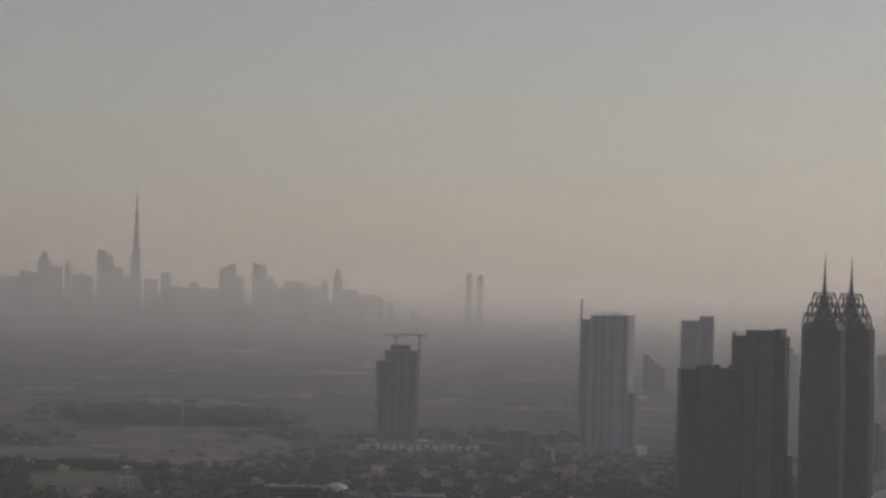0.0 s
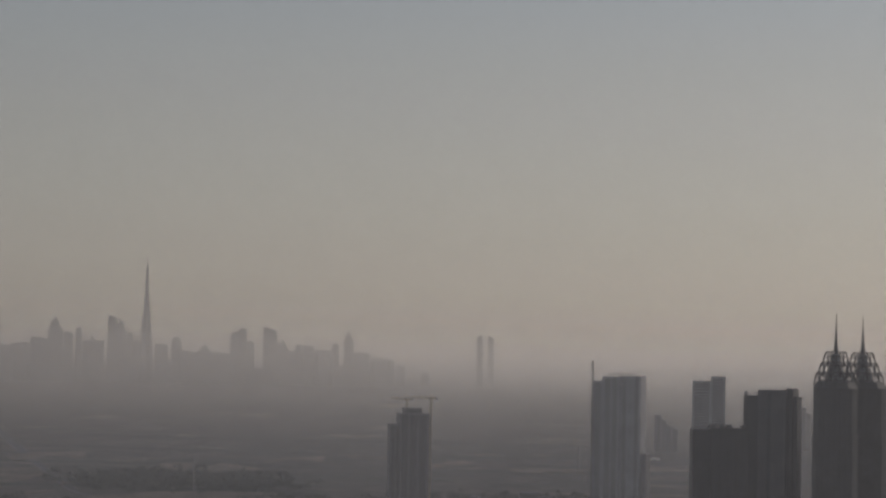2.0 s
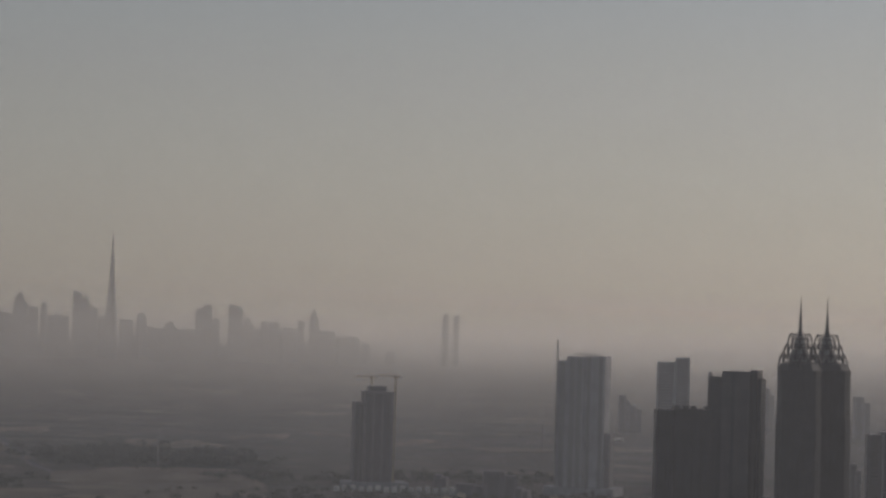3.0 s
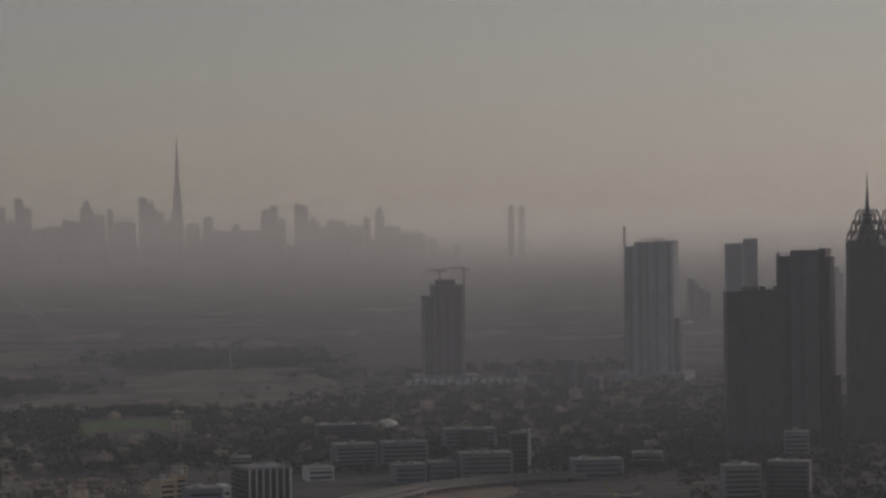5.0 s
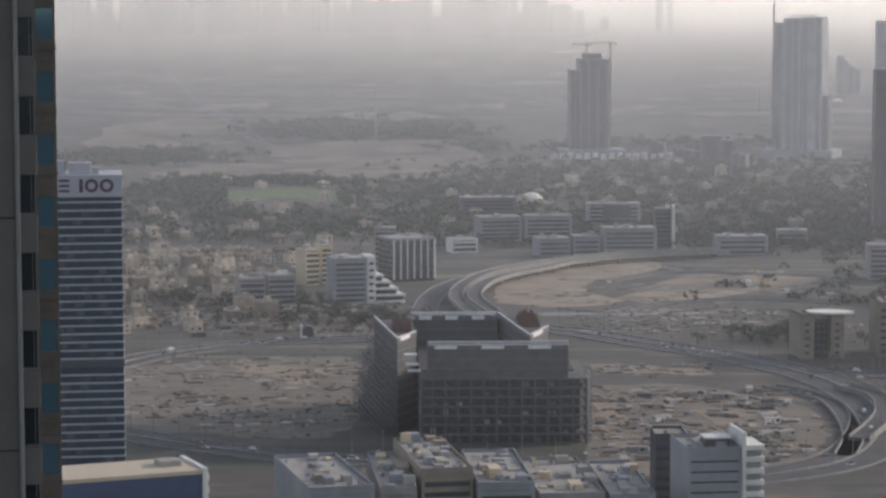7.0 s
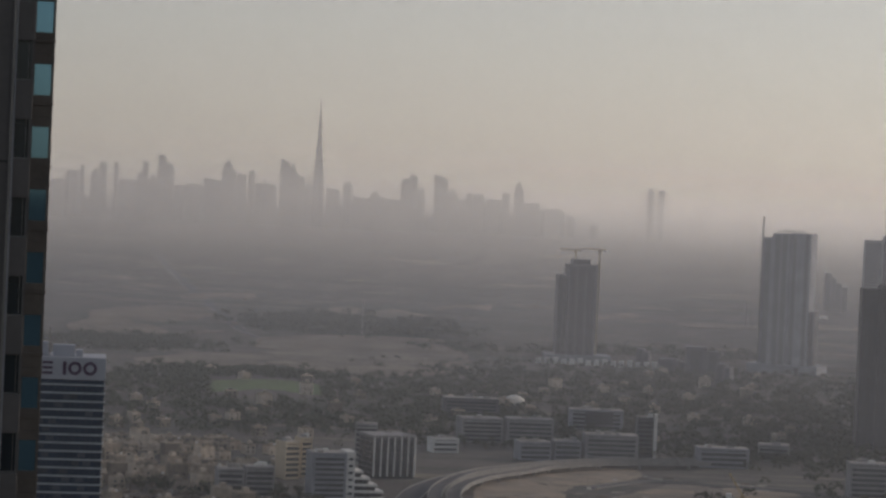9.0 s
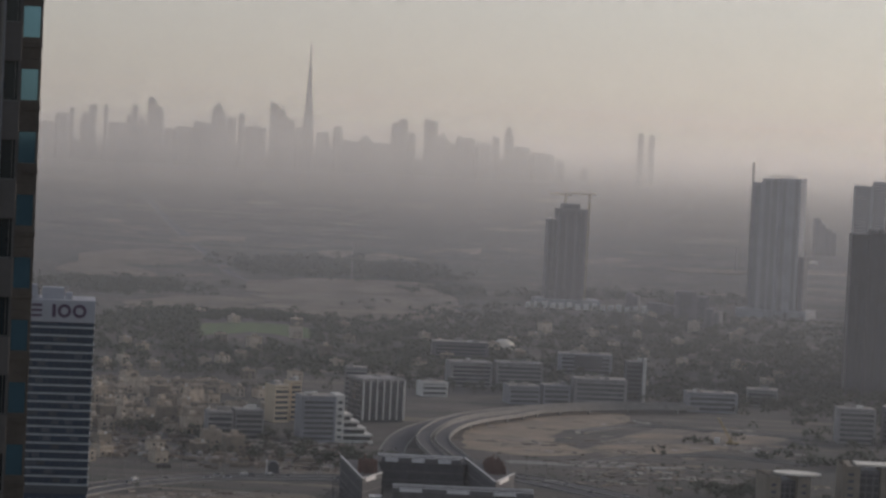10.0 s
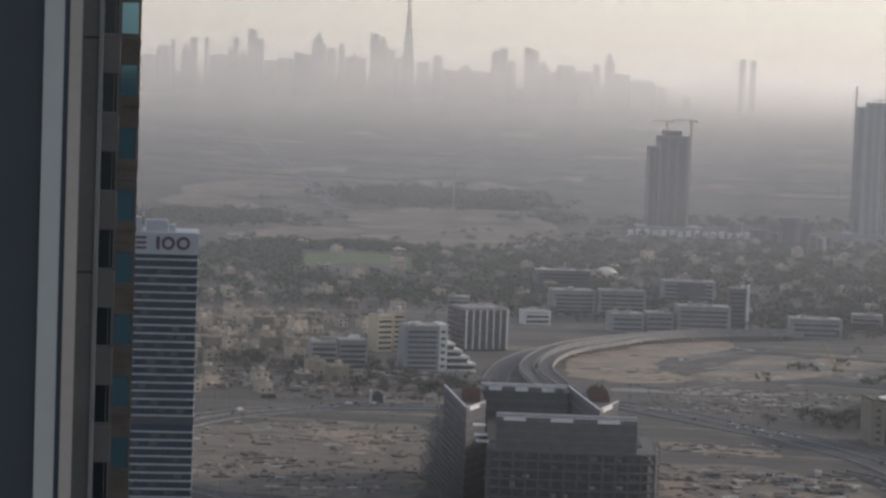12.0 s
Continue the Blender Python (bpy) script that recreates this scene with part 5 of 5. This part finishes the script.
woodland(clusters(260, -0.5, 5.0, 1560, 1700, 20, 5) + clusters(140, 6.0, 13.0, 1180, 1350, 20, 5), "low dry scrub beside roads", 1.7)


# ---- low houses ----
def house_kind(i):
    rng = random.Random(40 + i)
    w, d, h = rng.uniform(7.5, 13), rng.uniform(9, 13), rng.choice((6.5, 7.0, 7.0, 10.0, 12.0))
    name = "villa"
    t = thing(name, 0, 0, 0, ("flat-roofed plaster villa with roof parapet", "two-storey cream villa with roof room", "sand-coloured house with small windows")[i % 3], "house", "low houses")
    part("wall", box(-w / 2, w / 2, -d / 2, d / 2, -0.2, h, 0.06), M_HOUSE, t)
    bm = bmesh.new()
    for a in ((-w / 2, w / 2, -d / 2, -d / 2 + 0.3), (-w / 2, w / 2, d / 2 - 0.3, d / 2), (-w / 2, -w / 2 + 0.3, -d / 2 + 0.3, d / 2 - 0.3), (w / 2 - 0.3, w / 2, -d / 2 + 0.3, d / 2 - 0.3)):
        add_box(bm, *a, h + 0.004, h + 1.0)
    part("parapet", bm, M_HOUSE, t)
    part("roof", box(-w / 2 + 0.3, w / 2 - 0.3, -d / 2 + 0.3, d / 2 - 0.3, h + 0.004, h + 0.15), M_ROOF, t)
    rx = rng.uniform(-w * 0.3, w * 0.1)
    part("roof_room", box(rx, rx + w * 0.3, -d * 0.1, d * 0.3, h + 0.1, h + rng.uniform(2.4, 3.4), 0.05), M_HOUSE, t)
    if i % 2:
        part("water_tank", add_tube(bmesh.new(), (w * 0.3, 0, h + 0.15), (w * 0.3, 0, h + 2.0), 0.9, 0.9, 10), M_WHITE, t)
    if i % 3 == 1:
        part("porch", box(-w * 0.2, w * 0.2, -d / 2 - 2.6, -d / 2 + 0.1, 3.0, 3.5, 0.05), M_HOUSE, t)
        for x in (-w * 0.18, w * 0.16):
            part("porch_post", box(x, x + 0.35, -d / 2 - 2.4, -d / 2 - 2.05, 0, 3.0), M_HOUSE, t)
    n = 2
    for z in [1.2 + k * 3.3 for k in range(min(2, int(h / 3.3)))]:
        for k in range(n):
            x = -w / 2 + (k + 0.5) * w / n
            part("window", box(x - 0.75, x + 0.75, -d / 2 - 0.06, -d / 2 + 0.1, z, z + 1.5), M_WIN, t)
        for y in (-d * 0.1,):
            part("window", box(w / 2 - 0.1, w / 2 + 0.06, y, y + 1.4, z, z + 1.5), M_WIN, t)
    return t


HOUSES = [house_kind(i) for i in range(7)]
placed = set()


def settle(az, d):
    k = random.choice(HOUSES)
    m = Matrix.Translation(at(az, d, ground_z(d))) @ pose(0, 0, 0, 0, 0, -az + random.choice((0, 90, 180, 270)) * 0 + random.uniform(12, 30))
    if k in placed:
        copy_thing(k, m)
    else:
        k.matrix_world = m
        placed.add(k)


def rows(az0, az1, d0, d1, step_x, step_d, keep):
    out, d, k = [], d0, 0
    while d < d1:
        s = math.degrees(step_x / d)
        a = az0 + (k % 2) * s * 0.5
        while a < az1:
            if random.random() < keep:
                out.append((a + random.uniform(-0.15, 0.15) * s, d + random.uniform(-4, 4)))
            a += s
        d += step_d
        k += 1
    return out


for az, d in (rows(-11.2, -8.5, 1745, 2080, 19, 26, 0.78) + rows(-8.4, -7.0, 1790, 2080, 22, 28, 0.55) + rows(-11.5, -5.6, 2120, 2420, 34, 48, 0.42)
              + rows(-11.2, -7.8, 1580, 1690, 24, 26, 0.45)):
    settle(az, d)
for az, d in rows(-5.4, 4.5, 2260, 2900, 52, 90, 0.35) + rows(0.6, 4.0, 2960, 3300, 60, 80, 0.4) + rows(-11.5, -6.0, 2480, 2960, 60, 90, 0.3):
    settle(az, d)


def villa_row():
    """White houses in a straight row at the foot of the crane tower."""
    t = thing("house_row", -0.3, 3385, 0, "row of small white houses below a tower", "houses")
    for i in range(16):
        x = -62 + i * 11
        part("house", box(x, x + 7, 0, 9, 0, 6.5 + (i % 3), 0.1), M_WHITE, t)


villa_row()


# ---- small things ----
def gate_hut():
    t = thing("gate_hut", -6.86, 1540, 0, "small dark arched kiosk with white side wall", "hut")
    bm = bmesh.new()
    ring = [(3.4 * math.cos(a), 4.6 + 3.4 * math.sin(a)) for a in (math.pi * i / 8 for i in range(9))]
    outline = [(-3.4, 0)] + ring[::-1] + [(3.4, 0)]
    lo = [bm.verts.new((x, 0, z)) for x, z in outline]
    hi = [bm.verts.new((x, 7, z)) for x, z in outline]
    for i in range(len(lo)):
        j = (i + 1) % len(lo)
        bm.faces.new((lo[i], lo[j], hi[j], hi[i]))
    bm.faces.new(lo[::-1]), bm.faces.new(hi)
    part("body", bm, M_TOWERDK, t)
    part("side_wall", box(-4.6, -3.42, -0.3, 7.2, 0, 8.2, 0.1), M_WHITE, t)


def lot_crane():
    t = thing("mobile_crane", 3.35, 1835, 0, "yellow mobile crane standing on an earth lot", "crane")
    bm = bmesh.new()
    lattice(bm, (2, 0, 3), (-8, 2, 19), 1.0, 0.18, 9)
    part("boom", bm, M_YELLOW, t)
    part("carrier", box(-1.5, 8, -1.4, 1.4, 0.9, 2.2, 0.15), M_YELLOW, t)
    part("cab", box(0, 3, -1.2, 1.2, 2.2, 4.2, 0.2), M_YELLOW, t)
    for x in (0, 2, 5.5, 7.2):
        for y in (-1.5, 1.1):
            part("wheel", add_tube(bmesh.new(), (x, y, 0.62), (x, y + 0.4, 0.62), 0.6, 0.6, 10), M_TYRE, t)
    part("outrigger_load", box(-10, -6, 6, 10, 0, 4, 0.2), M_WHITE, t)


gate_hut()
lot_crane()


def car_kind(i):
    long, high = ((4.5, 1.45), (4.9, 1.8), (5.4, 2.3))[i]
    t = thing("car", 0, 0, 0, ("light saloon car on the road", "family off-road car on the road", "white delivery van on the road")[i], "car", "cars on the roads")
    part("body", box(-long / 2, long / 2, -0.9, 0.9, 0.3, high * 0.58, 0.12), M_CAR, t)
    bm = bmesh.new()
    add_prism(bm, [(-long * 0.32, -0.8), (long * 0.26, -0.8), (long * 0.26, 0.8), (-long * 0.32, 0.8)], high * 0.58 - 0.02, high, 0.82)
    part("cabin", bm, M_WIN if i < 2 else M_WHITE, t)
    for x in (-long * 0.3, long * 0.3):
        for y in (-0.92, 0.7):
            part("wheel", add_tube(bmesh.new(), (x, y, 0.33), (x, y + 0.22, 0.33), 0.33, 0.33, 10), M_TYRE, t)
    return t


CARS = [car_kind(i) for i in range(3)]
parked = set()
for line, half, count, in ((highway, 9, 14), (avenue, 11, 24), (front_road, 6, 8), (near_road, 8, 10)):
    for _ in range(count):
        i = random.randrange(2, len(line) - 2)
        way = (line[i + 1] - line[i]).normalized()
        side = Vector((way.y, -way.x, 0)) * random.choice((-1, 1)) * random.choice((0.35, 0.7)) * half
        p = line[i].lerp(line[i + 1], random.random()) + side + Vector((0, 0, 0.22))
        m = Matrix.Translation(p) @ Matrix.Rotation(math.atan2(way.y, way.x), 4, "Z")
        k = random.choice(CARS)
        if k in parked:
            copy_thing(k, m)
        else:
            k.matrix_world = m
            parked.add(k)


def yard_clutter():
    """Stacks of timber, pipes and huts in the construction yard and round it."""
    kinds = []
    for i in range(4):
        t = thing("timber_stack", 0, 0, 0, "stack of pale building timber on earth", "building material", "yard stacks")
        for k in range(4):
            part("plank_layer", box(-4 + 0.2 * k, 4 - 0.3 * k, -1.0, 1.0, k * 0.45, k * 0.45 + 0.38, 0.04), (M_ROOF, M_KERB, M_RAW, M_CONC)[i], t)
        kinds.append(t)
    for i in range(3):
        t = thing("site_cabin", 0, 0, 0, "flat-roofed site cabin with door", "cabin", "site cabins")
        part("wall", box(-5, 5, -1.6, 1.6, 0, 2.8, 0.05), (M_WHITE, M_CONC, M_CREAM)[i], t)
        part("roof", box(-5.2, 5.2, -1.8, 1.8, 2.8, 3.0, 0.03), M_ROOF, t)
        part("door", box(-1, 0, -1.68, -1.55, 0, 2.1), M_STEEL, t)
        part("window", box(1.5, 3.5, -1.66, -1.55, 1.0, 2.1), M_WIN, t)
        kinds.append(t)
    for i in range(3):
        t = thing("earth_heap", 0, 0, 0, "heap of excavated sandy earth", "earth heap", "earth heaps")
        bm = bmesh.new()
        bmesh.ops.create_icosphere(bm, subdivisions=3, radius=1)
        for v in bm.verts:
            f = 1 + 0.35 * noise.noise(v.co * 1.7 + Vector((i * 5, 0, 0)))
            v.co = Vector((v.co.x * 6 * f, v.co.y * 4 * f, max(-0.05, v.co.z) * 2.0 * f))
        part("heap", bm, (M_DIRT, M_DIRT, M_SAND)[i], t)
        kinds.append(t)
    seen = set()
    spots = [(random.uniform(-0.4, 4.3), random.uniform(1105, 1330), None) for _ in range(70)]
    spots += [(random.uniform(-11, -5.9), random.uniform(1195, 1440), 7) for _ in range(9)]
    spots += [(random.uniform(8.0, 12.5), random.uniform(1120, 1240), 4) for _ in range(40)]
    for az, d, lowest in spots:
        k = kinds[random.randrange(lowest if lowest is not None else 0, len(kinds))]
        m = Matrix.Translation(at(az, d, 0.05)) @ pose(0, 0, 0, 0, 0, -az + random.choice((8, 8, 95, 40)) + random.uniform(-6, 6))
        if k in seen:
            copy_thing(k, m)
        else:
            k.matrix_world = m
            seen.add(k)


yard_clutter()


def street_lamp_row():
    lamp = thing("street_lamp", 0, 0, 0, "tall grey twin-arm street lamp", "street lamp", "street lamps")
    part("pole", add_tube(bmesh.new(), (0, 0, 0), (0, 0, 13), 0.2, 0.1, 6), M_STEEL, lamp)
    bm = bmesh.new()
    for s in (-1, 1):
        add_tube(bm, (0, 0, 12.8), (0, s * 2.2, 13.2), 0.09, 0.07, 5)
        add_box(bm, -0.2, 0.2, s * 2.2 - 0.5, s * 2.2 + 0.5, 13.1, 13.3)
    part("arm", bm, M_STEEL, lamp)
    first = True
    for line in (highway, avenue, near_road):
        for i in range(2, len(line) - 2, 3):
            m = Matrix.Translation(line[i] + Vector((0, 0, 0.6)))
            if first:
                lamp.matrix_world, first = m, False
            else:
                copy_thing(lamp, m)


street_lamp_row()


def pylons():
    """Faint lattice masts on the plain."""
    for az, d, h in ((-5.3, 3650, 52), (3.3, 3900, 40)):
        t = thing("radio_mast", az, d, ground_z(d), "slender grey lattice mast on the hazy plain", "mast", "masts")
        bm = bmesh.new()
        lattice(bm, (0, 0, 0), (0, 0, h), 1.6, 0.25, 14)
        part("lattice", bm, M_STEEL, t)


pylons()


# ---- rubble, planks and spoil in the yards ----
def rubble_material():
    m = mat("mixed_rubble", (0.20, 0.17, 0.14), 0.9, (0.12, 0.10, 0.085), 4, 0.5)
    n, k = m.node_tree.nodes, m.node_tree.links
    b = n["Principled BSDF"]
    ramp, geo = n.new("ShaderNodeValToRGB"), n.new("ShaderNodeNewGeometry")
    for pos, c in ((0.0, (0.05, 0.045, 0.042)), (0.35, (0.16, 0.13, 0.10)), (0.6, (0.26, 0.20, 0.15)), (0.85, (0.30, 0.28, 0.26)), (1.0, (0.42, 0.39, 0.35))):
        e = ramp.color_ramp.elements[0] if pos == 0.0 else ramp.color_ramp.elements[-1] if pos == 1.0 else ramp.color_ramp.elements.new(pos)
        e.position, e.color = pos, (*c, 1)
    k.new(geo.outputs["Random Per Island"], ramp.inputs[0]), k.new(ramp.outputs[0], b.inputs["Base Color"])
    return m


def rubble(areas, label, long, high):
    rng = random.Random(11)
    verts, faces = [], []
    for az0, az1, d0, d1, count in areas:
        for az, d in clusters(count, az0, az1, d0, d1, 7, 6):
            o, a = at(az, d, 0.02), -radians(az) + rng.choice((0.14, 0.14, 0.2, 1.7)) + rng.uniform(-0.12, 0.12)
            u, v = Vector((math.cos(a), math.sin(a), 0)), Vector((-math.sin(a), math.cos(a), 0))
            l, w, h = rng.uniform(0.3, 1.0) * long, rng.uniform(0.5, 2.2), rng.uniform(0.2, 1.0) * high
            k = len(verts)
            top = rng.uniform(0.5, 1.0)
            for z, s in ((-0.1, 1.0), (h, top)):
                verts += [o + u * l * sx * s + v * w * sy * s + Vector((0, 0, z)) for sx, sy in ((-1, -1), (1, -1), (1, 1), (-1, 1))]
            faces += [(k + i, k + (i + 1) % 4, k + 4 + (i + 1) % 4, k + 4 + i) for i in range(4)] + [(k + 4, k + 5, k + 6, k + 7)]
    me = bpy.data.meshes.new("rubble")
    me.from_pydata(verts, [], faces)
    me.materials.append(M_RUBBLE)
    tagged(new("rubble", me), label, "rubble", kind="stuff")


M_RUBBLE = rubble_material()
rubble([(-0.4, 4.2, 1110, 1330, 700), (-0.3, 2.0, 1385, 1425, 90)], "planks, pipes and rubble strewn over a building yard", 4.0, 0.9)
rubble([(-11.4, -5.9, 1195, 1450, 260)], "low spoil ridges and rubble on vacant earth", 5.0, 0.7)
rubble([(8.2, 12.8, 1110, 1250, 380), (6.0, 12.8, 1340, 1400, 200)], "parked material and rubble beside the interchange", 2.6, 1.2)
rubble([(-8.4, -5.2, 1560, 1700, 420), (-11.2, -7.0, 1590, 1740, 420)], "yard walls, sheds and rubble between low houses", 5.0, 2.6)
rubble([(-0.8, 5.0, 1570, 1700, 260), (-2.4, 4.6, 1730, 1960, 220)], "low earth ridges on bare lots", 7.0, 0.5)
